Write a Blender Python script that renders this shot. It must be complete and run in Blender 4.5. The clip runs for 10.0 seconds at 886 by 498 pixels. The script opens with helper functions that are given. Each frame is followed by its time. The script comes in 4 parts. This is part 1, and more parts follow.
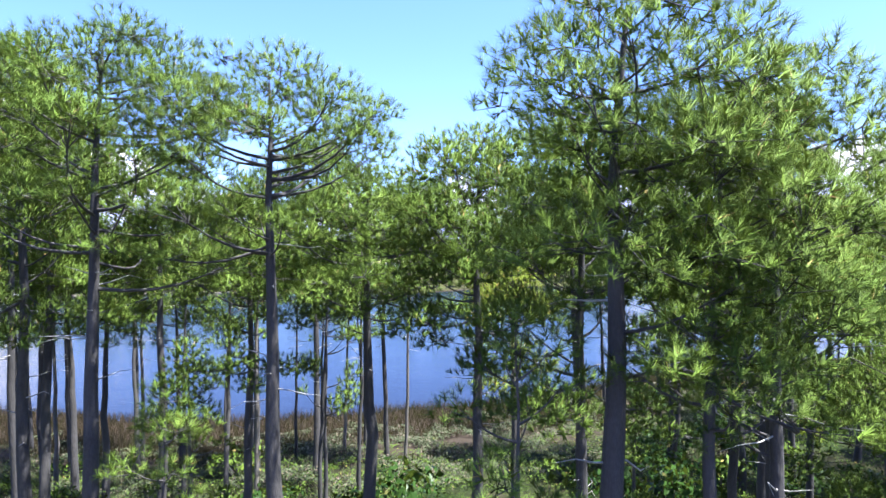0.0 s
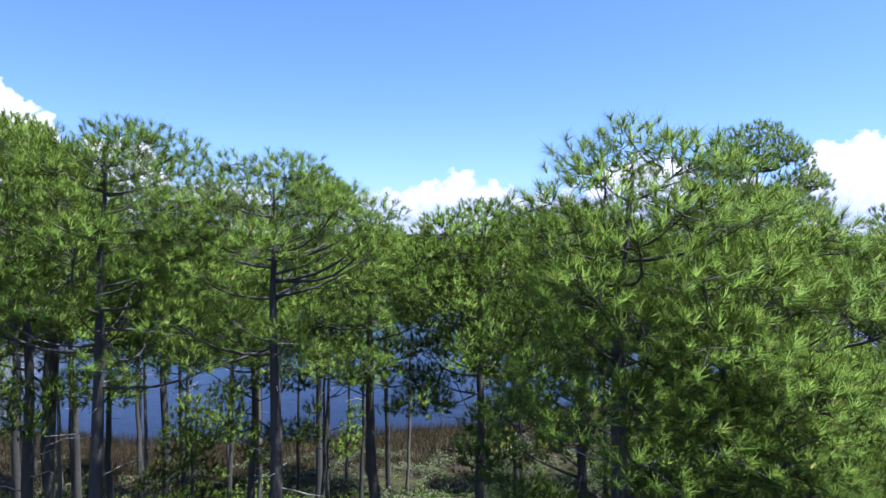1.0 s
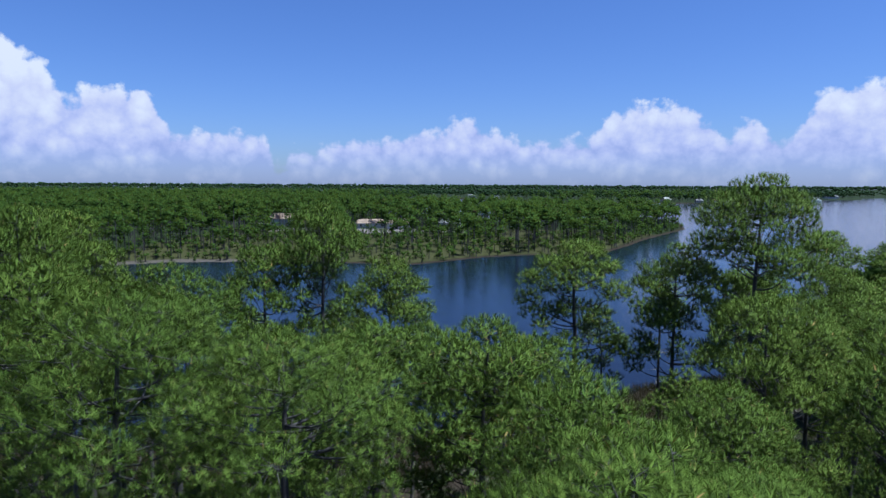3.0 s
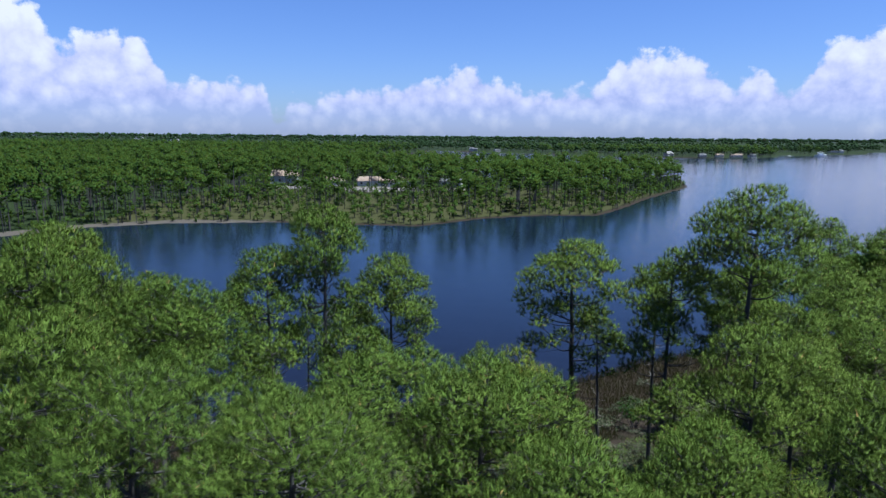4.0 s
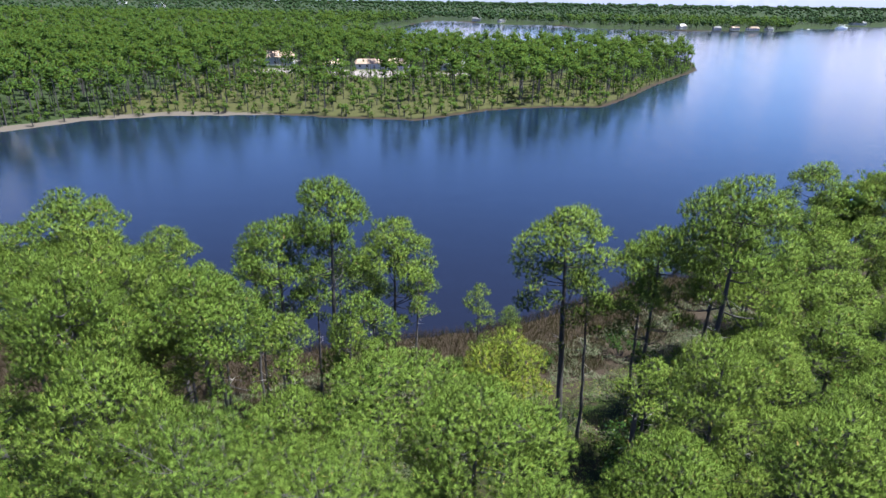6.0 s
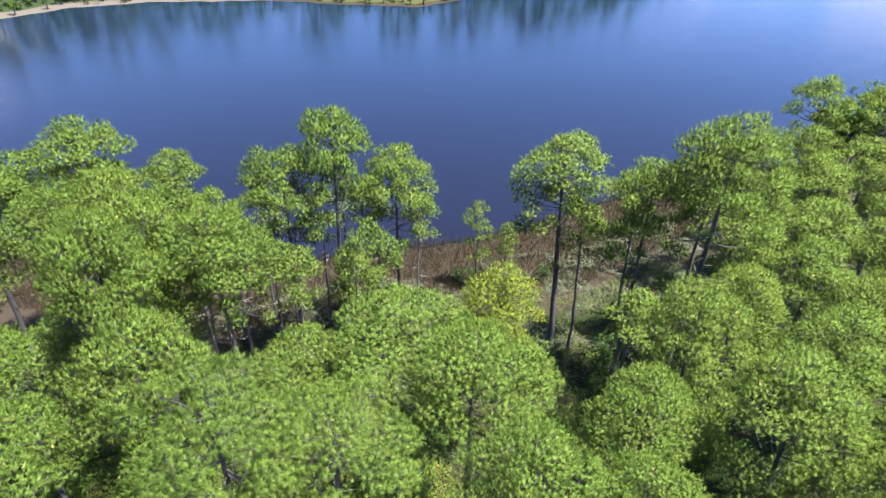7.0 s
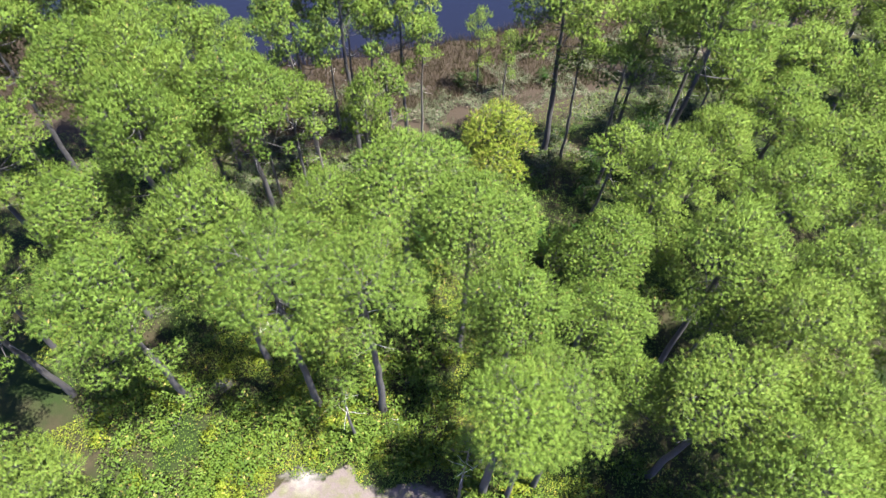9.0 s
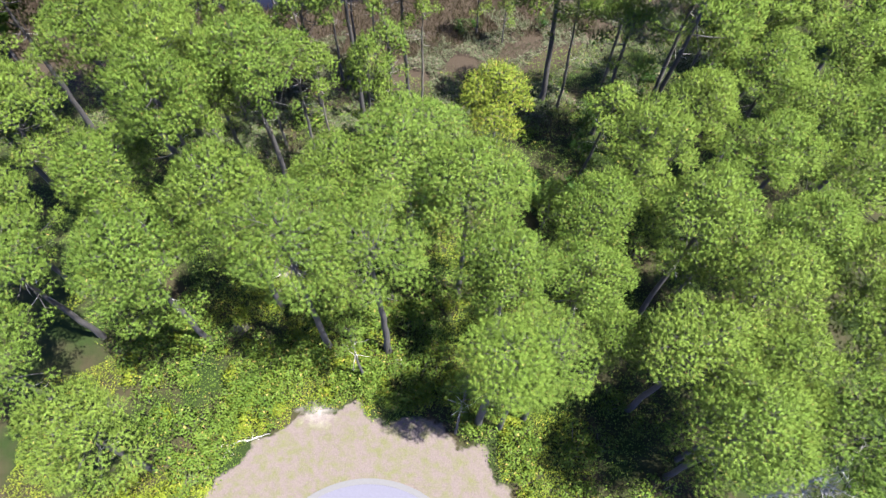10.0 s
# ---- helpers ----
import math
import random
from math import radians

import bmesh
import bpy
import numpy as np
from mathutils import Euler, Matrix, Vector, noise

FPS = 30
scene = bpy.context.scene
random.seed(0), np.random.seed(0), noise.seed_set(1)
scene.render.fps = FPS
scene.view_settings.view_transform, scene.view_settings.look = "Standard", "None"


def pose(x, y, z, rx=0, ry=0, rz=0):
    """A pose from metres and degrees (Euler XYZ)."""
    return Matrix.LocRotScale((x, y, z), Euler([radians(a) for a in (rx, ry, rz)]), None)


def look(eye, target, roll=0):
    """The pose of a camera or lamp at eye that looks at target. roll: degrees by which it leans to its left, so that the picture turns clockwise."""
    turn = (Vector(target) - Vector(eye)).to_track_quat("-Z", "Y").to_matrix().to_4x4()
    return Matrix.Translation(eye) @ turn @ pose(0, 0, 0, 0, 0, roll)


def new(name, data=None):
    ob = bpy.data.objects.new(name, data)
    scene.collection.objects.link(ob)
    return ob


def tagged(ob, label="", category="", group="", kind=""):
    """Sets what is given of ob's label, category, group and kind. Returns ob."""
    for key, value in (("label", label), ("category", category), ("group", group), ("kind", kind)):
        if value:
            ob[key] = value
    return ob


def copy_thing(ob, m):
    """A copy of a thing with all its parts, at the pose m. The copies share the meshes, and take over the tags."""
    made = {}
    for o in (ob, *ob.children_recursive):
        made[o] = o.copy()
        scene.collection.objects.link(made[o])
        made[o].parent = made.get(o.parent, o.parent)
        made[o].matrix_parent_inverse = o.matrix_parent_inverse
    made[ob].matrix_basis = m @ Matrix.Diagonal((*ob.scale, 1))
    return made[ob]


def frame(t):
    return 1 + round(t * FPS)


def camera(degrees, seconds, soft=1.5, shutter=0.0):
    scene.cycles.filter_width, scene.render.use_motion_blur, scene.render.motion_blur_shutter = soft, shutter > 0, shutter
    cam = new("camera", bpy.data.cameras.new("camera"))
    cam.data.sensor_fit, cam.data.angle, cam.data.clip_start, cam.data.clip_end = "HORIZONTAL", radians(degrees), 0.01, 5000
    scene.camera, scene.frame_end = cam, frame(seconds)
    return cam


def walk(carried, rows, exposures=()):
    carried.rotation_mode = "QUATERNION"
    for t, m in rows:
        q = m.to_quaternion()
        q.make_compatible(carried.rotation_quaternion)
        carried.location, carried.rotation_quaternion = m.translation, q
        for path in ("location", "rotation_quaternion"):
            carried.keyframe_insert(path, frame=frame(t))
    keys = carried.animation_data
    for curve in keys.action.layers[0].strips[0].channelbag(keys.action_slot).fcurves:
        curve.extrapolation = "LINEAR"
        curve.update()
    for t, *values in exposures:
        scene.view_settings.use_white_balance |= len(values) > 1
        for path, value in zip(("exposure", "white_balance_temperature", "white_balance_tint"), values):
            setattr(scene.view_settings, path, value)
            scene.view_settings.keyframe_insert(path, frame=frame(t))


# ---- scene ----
cam = camera(71.6, 10.0)
METRES, EYE, TILT, LEAN, TURN = 36.0, 18.5, -0.75, 0.0, 0.0
ROWS = [
    (0.0, 0.0, 0.0, 0.0, -0.0, 0.0, -0.0),
    (0.5, 0.0003, 0.0001, 0.042, 0.08, 0.02, -0.11),
    (1.0, -0.0017, -0.0006, 0.0845, 0.16, -0.53, -0.26),
    (1.5, -0.0028, 0.0008, 0.127, 0.2, -1.43, -0.3),
    (2.0, -0.0044, 0.0017, 0.1713, 0.24, -2.42, -0.27),
    (2.5, -0.006, 0.001, 0.2178, 0.24, -3.53, -0.25),
    (4.0, -0.0059, -0.0009, 0.3681, 0.35, -9.75, -0.5),
    (4.5, -0.0056, -0.0033, 0.4202, 0.39, -11.87, -0.59),
    (5.0, -0.0064, -0.0055, 0.4729, 0.4, -13.98, -0.66),
    (6.5, -0.0092, -0.0116, 0.6322, 0.53, -26.49, -0.79),
    (7.0, -0.0086, -0.0121, 0.6849, 0.57, -32.07, -0.75),
    (7.5, -0.0094, -0.0124, 0.7365, 0.62, -37.66, -0.74),
    (8.0, -0.0106, -0.0132, 0.7875, 0.69, -43.29, -0.71),
    (8.5, -0.013, -0.0147, 0.8394, 0.66, -48.9, -0.74),
    (9.0, -0.0139, -0.0158, 0.8925, 0.75, -54.52, -0.72),
    (9.5, -0.0136, -0.0158, 0.9467, 0.79, -60.14, -0.7),
    (9.65, -0.0137, -0.0159, 0.9627, 0.79, -61.1, -0.7),
    (10.0, -0.0137, -0.016, 0.9994, 0.78, -61.19, -0.7),
]
EXPOSURES = [(0.0, 2.92, 5900, 10), (0.6, 2.5, 5900, 7), (1.0, 2.0, 5800, 4), (1.5, 1.45, 5650, 3), (2.0, 1.1, 5450, 3), (2.7, 0.92, 5300, 3), (4.0, 1.12, 5500, 3), (5.0, 1.35, 5750, 4),
             (6.5, 2.48, 6200, 8), (7.5, 2.82, 6350, 9), (9.0, 2.85, 6350, 10), (10.0, 2.74, 6350, 10)]
walk(cam, [(t, pose(0, 0, EYE, TILT, LEAN, TURN) @ pose(METRES * x, METRES * y, METRES * z, 90 + pitch, roll, yaw)) for t, x, y, z, yaw, pitch, roll in ROWS], EXPOSURES)

# ---- sky and sun ----
SUN_TO = Vector((0.36, -0.10, 1.0)).normalized()
SUN_EL = math.asin(SUN_TO.z)
SUN_AZ = math.atan2(SUN_TO.x, SUN_TO.y)


def math_node(tree, op, a, b=None, c=None, clamp=False):
    n = tree.nodes.new("ShaderNodeMath")
    n.operation, n.use_clamp = op, clamp
    for i, v in enumerate((a, b, c)):
        if v is None:
            continue
        if isinstance(v, (int, float)):
            n.inputs[i].default_value = v
        else:
            tree.links.new(v, n.inputs[i])
    return n.outputs[0]


def mix_colour(tree, fac, a, b, blend="MIX"):
    n = tree.nodes.new("ShaderNodeMix")
    n.data_type, n.blend_type = "RGBA", blend
    for sock, v in ((n.inputs[0], fac), (n.inputs[6], a), (n.inputs[7], b)):
        if isinstance(v, (int, float)):
            sock.default_value = v
        elif isinstance(v, tuple):
            sock.default_value = (*v, 1.0)
        else:
            tree.links.new(v, sock)
    return n.outputs[2]


def ramp(tree, fac, stops, smooth="LINEAR"):
    n = tree.nodes.new("ShaderNodeValToRGB")
    n.color_ramp.interpolation = smooth
    while len(n.color_ramp.elements) < len(stops):
        n.color_ramp.elements.new(0.5)
    for e, (p, c) in zip(n.color_ramp.elements, stops):
        e.position = p
        e.color = (c, c, c, 1) if isinstance(c, (int, float)) else (*c, 1)
    tree.links.new(fac, n.inputs[0])
    return n.outputs[0]


def noise_tex(tree, vec, scale, detail=4.0, rough=0.55, distortion=0.0):
    n = tree.nodes.new("ShaderNodeTexNoise")
    n.inputs["Scale"].default_value = scale
    n.inputs["Detail"].default_value = detail
    n.inputs["Roughness"].default_value = rough
    n.inputs["Distortion"].default_value = distortion
    if vec is not None:
        tree.links.new(vec, n.inputs["Vector"])
    return n.outputs["Fac"]


# elevation of the cumulus tops (degrees) against the compass angle from straight ahead (degrees, right positive)
CLOUD_TOPS = [(-60, 9.0), (-48, 12.0), (-40, 11.0), (-36, 12.6), (-33.5, 10.0), (-31, 7.6), (-28, 8.6), (-26, 8.3), (-23.5, 5.2), (-19.5, 5.0), (-16.2, 4.6),
              (-15.4, 2.4), (-13, 3.6), (-9, 4.8), (-5, 4.7), (-2.5, 5.6), (0, 6.0), (2.2, 7.0), (4.5, 5.6), (8, 4.6), (13, 4.8), (15.5, 7.4),
              (20, 7.8), (22.5, 6.6), (24, 4.6), (26, 6.0), (28.5, 4.2), (31, 8.2), (36.5, 8.6), (45, 9.5), (60, 8.0)]


def build_world():
    world = bpy.data.worlds.new("sky")
    scene.world = world
    world.use_nodes = True
    t = world.node_tree
    t.nodes.clear()
    out, bg = t.nodes.new("ShaderNodeOutputWorld"), t.nodes.new("ShaderNodeBackground")
    sky = t.nodes.new("ShaderNodeTexSky")
    sky.sky_type, sky.sun_disc = "NISHITA", False
    sky.sun_elevation, sky.sun_rotation = SUN_EL, SUN_AZ
    sky.altitude, sky.air_density, sky.dust_density, sky.ozone_density = 20, 1.0, 0.6, 1.6
    co = t.nodes.new("ShaderNodeTexCoord")
    sep = t.nodes.new("ShaderNodeSeparateXYZ")
    t.links.new(co.outputs["Generated"], sep.inputs[0])
    az = math_node(t, "ARCTAN2", sep.outputs[0], sep.outputs[1])
    el = math_node(t, "ARCSINE", sep.outputs[2])
    el_deg = math_node(t, "MULTIPLY", el, 57.2958)
    az_pos = math_node(t, "MULTIPLY_ADD", az, 57.2958 / 120.0, 0.5)
    top = ramp(t, az_pos, [((a + 60) / 120.0, e / 20.0) for a, e in CLOUD_TOPS], "EASE")
    top = math_node(t, "MULTIPLY", top, 20.0)
    # billows: coordinates stretched so that the puffs are round
    comb = t.nodes.new("ShaderNodeCombineXYZ")
    t.links.new(az, comb.inputs[0])
    t.links.new(el, comb.inputs[1])
    v = comb.outputs[0]
    big = noise_tex(t, v, 14.0, 3.0, 0.5)
    fine = noise_tex(t, v, 45.0, 6.0, 0.6)
    vor = t.nodes.new("ShaderNodeTexVoronoi")
    vor.inputs["Scale"].default_value = 38.0
    t.links.new(v, vor.inputs["Vector"])
    puff = math_node(t, "SUBTRACT", 0.5, vor.outputs["Distance"])
    edge = math_node(t, "MULTIPLY_ADD", math_node(t, "SUBTRACT", big, 0.5), 3.0, math_node(t, "MULTIPLY", math_node(t, "SUBTRACT", fine, 0.5), 3.4))
    edge = math_node(t, "MULTIPLY_ADD", puff, 1.5, edge)
    depth = math_node(t, "ADD", math_node(t, "SUBTRACT", top, el_deg), edge)
    mask = math_node(t, "MULTIPLY", math_node(t, "SUBTRACT", depth, 0.55), 1.3, clamp=True)
    # lower flanks melt into haze near the horizon
    low = ramp(t, math_node(t, "MULTIPLY", el_deg, 0.1), [(0.0, 0.35), (0.12, 0.5), (0.3, 0.92), (1.0, 1.0)])
    mask = math_node(t, "MULTIPLY", mask, low)
    shade_v = math_node(t, "MULTIPLY_ADD", math_node(t, "SUBTRACT", fine, 0.5), 0.9, math_node(t, "MULTIPLY_ADD", puff, 0.5, math_node(t, "MULTIPLY", el_deg, 0.085)))
    cloud = ramp(t, shade_v, [(0.0, (0.46, 0.49, 0.80)), (0.25, (0.64, 0.63, 0.90)), (0.5, (0.82, 0.775, 0.93)), (0.8, (0.98, 0.93, 0.97))])
    cloud = mix_colour(t, 1.0, cloud, (CLOUD_GAIN, CLOUD_GAIN, CLOUD_GAIN), "MULTIPLY")
    blue = mix_colour(t, 1.0, sky.outputs[0], SKY_TINT, "MULTIPLY")
    t.links.new(mix_colour(t, mask, blue, cloud), bg.inputs[0])
    bg.inputs[1].default_value = 0.057
    t.links.new(bg.outputs[0], out.inputs[0])


CLOUD_GAIN = 7.9
SKY_TINT = (0.64, 0.73, 1.12)
build_world()
sun_data = bpy.data.lights.new("sun", "SUN")
sun_data.energy, sun_data.angle, sun_data.color = 5.0, radians(0.53), (1.0, 0.96, 0.88)
sun = new("sun", sun_data)
sun.matrix_world = look(SUN_TO * 100, (0, 0, 0))


# ---- materials ----
def base_material(name):
    m = bpy.data.materials.new(name)
    m.use_nodes = True
    t = m.node_tree
    p = t.nodes["Principled BSDF"]
    return m, t, p


def object_coords(t):
    return t.nodes.new("ShaderNodeTexCoord").outputs["Object"]


def world_coords(t):
    return t.nodes.new("ShaderNodeNewGeometry").outputs["Position"]


def bump(t, p, height, strength, distance):
    b = t.nodes.new("ShaderNodeBump")
    b.inputs["Strength"].default_value, b.inputs["Distance"].default_value = strength, distance
    t.links.new(height, b.inputs["Height"])
    t.links.new(b.outputs[0], p.inputs["Normal"])


def leaf_material(name, dark, light, dry, dry_share=0.06, through_share=0.1, rough=0.55):
    """Foliage: tone varies from plant to plant and from leaf to leaf, and lets light through."""
    m, t, p = base_material(name)
    info = t.nodes.new("ShaderNodeObjectInfo")
    geo = t.nodes.new("ShaderNodeNewGeometry")
    patch = noise_tex(t, geo.outputs["Position"], 0.55, 2.0)
    f = math_node(t, "MULTIPLY_ADD", info.outputs["Random"], 0.26, math_node(t, "MULTIPLY_ADD", geo.outputs["Random Per Island"], 0.14, 0.12))
    tuft = noise_tex(t, geo.outputs["Position"], 1.9, 1.0)
    f = math_node(t, "MULTIPLY_ADD", math_node(t, "SUBTRACT", tuft, 0.35), 0.5, f)
    f = math_node(t, "MULTIPLY_ADD", math_node(t, "SUBTRACT", patch, 0.4), 0.6, f, clamp=True)
    c = mix_colour(t, f, dark, light)
    is_dry = math_node(t, "LESS_THAN", math_node(t, "FRACT", math_node(t, "MULTIPLY", geo.outputs["Random Per Island"], 7.31)), dry_share)
    c = mix_colour(t, is_dry, c, dry)
    t.links.new(c, p.inputs["Base Color"])
    p.inputs["Roughness"].default_value = rough
    p.inputs["Specular IOR Level"].default_value = 0.05
    tr = t.nodes.new("ShaderNodeBsdfTranslucent")
    t.links.new(mix_colour(t, 0.35, c, (0.16, 0.20, 0.02)), tr.inputs[0])
    mix = t.nodes.new("ShaderNodeMixShader")
    mix.inputs[0].default_value = through_share
    t.links.new(p.outputs[0], mix.inputs[1])
    t.links.new(tr.outputs[0], mix.inputs[2])
    t.links.new(mix.outputs[0], t.nodes["Material Output"].inputs[0])
    return m


def bark_material(name, dark, light):
    m, t, p = base_material(name)
    v = object_coords(t)
    mp = t.nodes.new("ShaderNodeMapping")
    mp.inputs["Scale"].default_value = (1, 1, 0.35)
    t.links.new(v, mp.inputs[0])
    plates = t.nodes.new("ShaderNodeTexVoronoi")
    plates.inputs["Scale"].default_value = 11.0
    t.links.new(mp.outputs[0], plates.inputs["Vector"])
    grain = noise_tex(t, mp.outputs[0], 30.0, 5.0)
    large = noise_tex(t, v, 0.8, 2.0)
    f = math_node(t, "MULTIPLY_ADD", grain, 0.5, math_node(t, "MULTIPLY", large, 0.5))
    c = mix_colour(t, ramp(t, f, [(0.3, 0.0), (0.7, 1.0)]), dark, light)
    t.links.new(c, p.inputs["Base Color"])
    p.inputs["Roughness"].default_value = 0.9
    bump(t, p, math_node(t, "ADD", plates.outputs["Distance"], grain), 0.6, 0.03)
    return m


def plain_material(name, colour, rough=0.6, vary=0.15, scale=2.0):
    m, t, p = base_material(name)
    n = noise_tex(t, object_coords(t), scale, 4.0)
    lo = tuple(c * (1 - vary) for c in colour)
    hi = tuple(min(1.0, c * (1 + vary)) for c in colour)
    t.links.new(mix_colour(t, n, lo, hi), p.inputs["Base Color"])
    p.inputs["Roughness"].default_value = rough
    return m


NEEDLES = leaf_material("pine_needles", (0.044, 0.081, 0.0135), (0.101, 0.136, 0.0235), (0.184, 0.129, 0.0471), 0.012)
NEEDLES_LIGHT = leaf_material("light_pine_needles", (0.053, 0.094, 0.0145), (0.110, 0.151, 0.0245), (0.184, 0.129, 0.0471), 0.01)
NEEDLES_YELLOW = leaf_material("pine_needles_yellowish", (0.064, 0.098, 0.0115), (0.128, 0.152, 0.019), (0.224, 0.149, 0.0463), 0.05)
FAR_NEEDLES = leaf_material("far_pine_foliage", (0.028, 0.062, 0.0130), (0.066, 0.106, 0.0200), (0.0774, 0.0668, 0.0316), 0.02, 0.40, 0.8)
# the far foliage again, darker and bluer: distance haze put into the base colour
HAZED_NEEDLES = leaf_material("hazed_pine_foliage", (0.0158, 0.0346, 0.0144), (0.0317, 0.0547, 0.0216), (0.0504, 0.0504, 0.0288), 0.02, 0.3, 0.8)
LEAF_GREEN = leaf_material("shrub_leaves_green", (0.030, 0.058, 0.0095), (0.076, 0.108, 0.0165), (0.155, 0.13, 0.039), 0.04)
LEAF_LIME = leaf_material("shrub_leaves_yellow_green", (0.052, 0.078, 0.008), (0.115, 0.132, 0.0135), (0.19, 0.155, 0.03), 0.06)
LEAF_GREY = leaf_material("scrub_leaves_grey_green", (0.037, 0.0476, 0.0235), (0.069, 0.0785, 0.0444), (0.109, 0.0853, 0.0679), 0.15)
LEAF_DARK = leaf_material("broad_leaves_dark", (0.0105, 0.0263, 0.0063), (0.0263, 0.0525, 0.0105), (0.063, 0.063, 0.021), 0.02, 0.2, 0.35)
MARSH = leaf_material("marsh_grass_brown", (0.0173, 0.0119, 0.0081), (0.0421, 0.0292, 0.0205), (0.0756, 0.0567, 0.0432), 0.10, 0.25, 0.8)
DRY_GRASS = leaf_material("dry_lawn_grass", (0.045, 0.0414, 0.0203), (0.0698, 0.063, 0.036), (0.09, 0.117, 0.0225), 0.2, 0.2, 0.8)
# inner shoots with the shade of the crown's interior painted into their colour
SHADED_SHOOTS = leaf_material("shaded_inner_shoots", (0.014, 0.02, 0.007), (0.032, 0.036, 0.014), (0.07, 0.055, 0.025), 0.08, 0.2, 0.9)
BARK = bark_material("pine_bark", (0.017, 0.0155, 0.0160), (0.056, 0.051, 0.0505))
BARK_PALE = bark_material("pale_bark", (0.0577, 0.0495, 0.0433), (0.149, 0.132, 0.115))
DEADWOOD = bark_material("bleached_dead_wood", (0.15, 0.14, 0.133), (0.33, 0.315, 0.30))


def ground_material():
    m, t, p = base_material("ground")
    v = world_coords(t)

    def layer(name):
        a = t.nodes.new("ShaderNodeAttribute")
        a.attribute_name = name
        return a.outputs["Fac"]

    n1, n2, n3 = noise_tex(t, v, 0.25, 5.0), noise_tex(t, v, 1.6, 5.0), noise_tex(t, v, 9.0, 4.0)
    litter = mix_colour(t, n2, (0.0128, 0.0112, 0.006), (0.0323, 0.0255, 0.015))
    green = mix_colour(t, n3, (0.00562, 0.0112, 0.00262), (0.0158, 0.0242, 0.0063))
    c = mix_colour(t, ramp(t, n1, [(0.35, 0.0), (0.6, 1.0)]), litter, green)
    wobble = math_node(t, "MULTIPLY_ADD", math_node(t, "SUBTRACT", n2, 0.5), 0.7, math_node(t, "MULTIPLY", math_node(t, "SUBTRACT", n1, 0.5), 0.8))

    def over(c, name, col, lo=0.42, hi=0.58):
        f = ramp(t, math_node(t, "ADD", layer(name), wobble), [(lo, 0.0), (hi, 1.0)])
        return mix_colour(t, f, c, col)

    c = over(c, "woodland", mix_colour(t, n3, (0.010, 0.018, 0.006), (0.024, 0.034, 0.012)))
    c = over(c, "glade", mix_colour(t, n2, (0.019, 0.026, 0.008), (0.052, 0.048, 0.020)))
    c = over(c, "marsh", mix_colour(t, n3, (0.0133, 0.0101, 0.00702), (0.0374, 0.0281, 0.0203)))
    tan = mix_colour(t, n3, (0.054, 0.043, 0.040), (0.094, 0.077, 0.073))
    grass = mix_colour(t, n3, (0.045, 0.045, 0.022), (0.080, 0.076, 0.044))
    c = over(c, "lawn", mix_colour(t, ramp(t, math_node(t, "MULTIPLY_ADD", layer("lawn"), 0.12, n2), [(0.54, 0.0), (0.8, 1.0)]), tan, grass))
    c = over(c, "beach", mix_colour(t, n3, (0.0481, 0.0414, 0.0348), (0.0814, 0.0703, 0.0592)))
    c = over(c, "sand", mix_colour(t, n3, (0.105, 0.090, 0.085), (0.175, 0.157, 0.152)), 0.36, 0.8)
    t.links.new(c, p.inputs["Base Color"])
    p.inputs["Roughness"].default_value = 0.95
    p.inputs["Specular IOR Level"].default_value = 0.08
    bump(t, p, math_node(t, "ADD", n2, n3), 0.7, 0.08)
    return m


def water_material():
    m, t, p = base_material("bay_water")
    v = world_coords(t)
    mp = t.nodes.new("ShaderNodeMapping")
    mp.inputs["Scale"].default_value = (0.8, 1.6, 1)
    t.links.new(v, mp.inputs[0])
    wave = math_node(t, "ADD", noise_tex(t, mp.outputs[0], 1.1, 4.0, 0.6), noise_tex(t, mp.outputs[0], 0.12, 3.0))
    drift = noise_tex(t, v, 0.012, 4.0)
    # tannin-brown shallows along the near shore, bluer base colour farther out
    sep = t.nodes.new("ShaderNodeSeparateXYZ")
    t.links.new(v, sep.inputs[0])
    out = ramp(t, math_node(t, "MULTIPLY_ADD", sep.outputs[1], 1 / 400.0, math_node(t, "MULTIPLY", drift, 0.1)), [(0.2, 0.0), (0.62, 1.0)])
    t.links.new(mix_colour(t, out, (0.0045, 0.0046, 0.0082), mix_colour(t, drift, (0.0016, 0.0054, 0.0135), (0.0024, 0.0080, 0.0205))), p.inputs["Base Color"])
    p.inputs["Roughness"].default_value = 0.07
    p.inputs["IOR"].default_value = 1.33
    bump(t, p, wave, 0.3, 0.13)
    return m


GROUND, WATER = ground_material(), water_material()
ASPHALT = plain_material("pale_asphalt", (0.0536, 0.0521, 0.0725), 0.9, 0.15, 6.0)
CONCRETE = plain_material("kerb_concrete", (0.0536, 0.052, 0.0551), 0.85, 0.12, 5.0)
WHITE_WALL = plain_material("white_painted_wall", (0.39, 0.383, 0.375), 0.7, 0.06)
ROOF_GREY = plain_material("grey_shingle_roof", (0.195, 0.195, 0.21), 0.8, 0.15)
ROOF_TAN = plain_material("tan_shingle_roof", (0.36, 0.27, 0.21), 0.8, 0.15)
TIMBER = plain_material("weathered_timber", (0.195, 0.158, 0.12), 0.85, 0.25)
GLASS_DARK = plain_material("dark_window_glass", (0.03, 0.04, 0.05), 0.1, 0.05)
HULL = plain_material("white_boat_hull", (0.8, 0.8, 0.8), 0.3, 0.04)


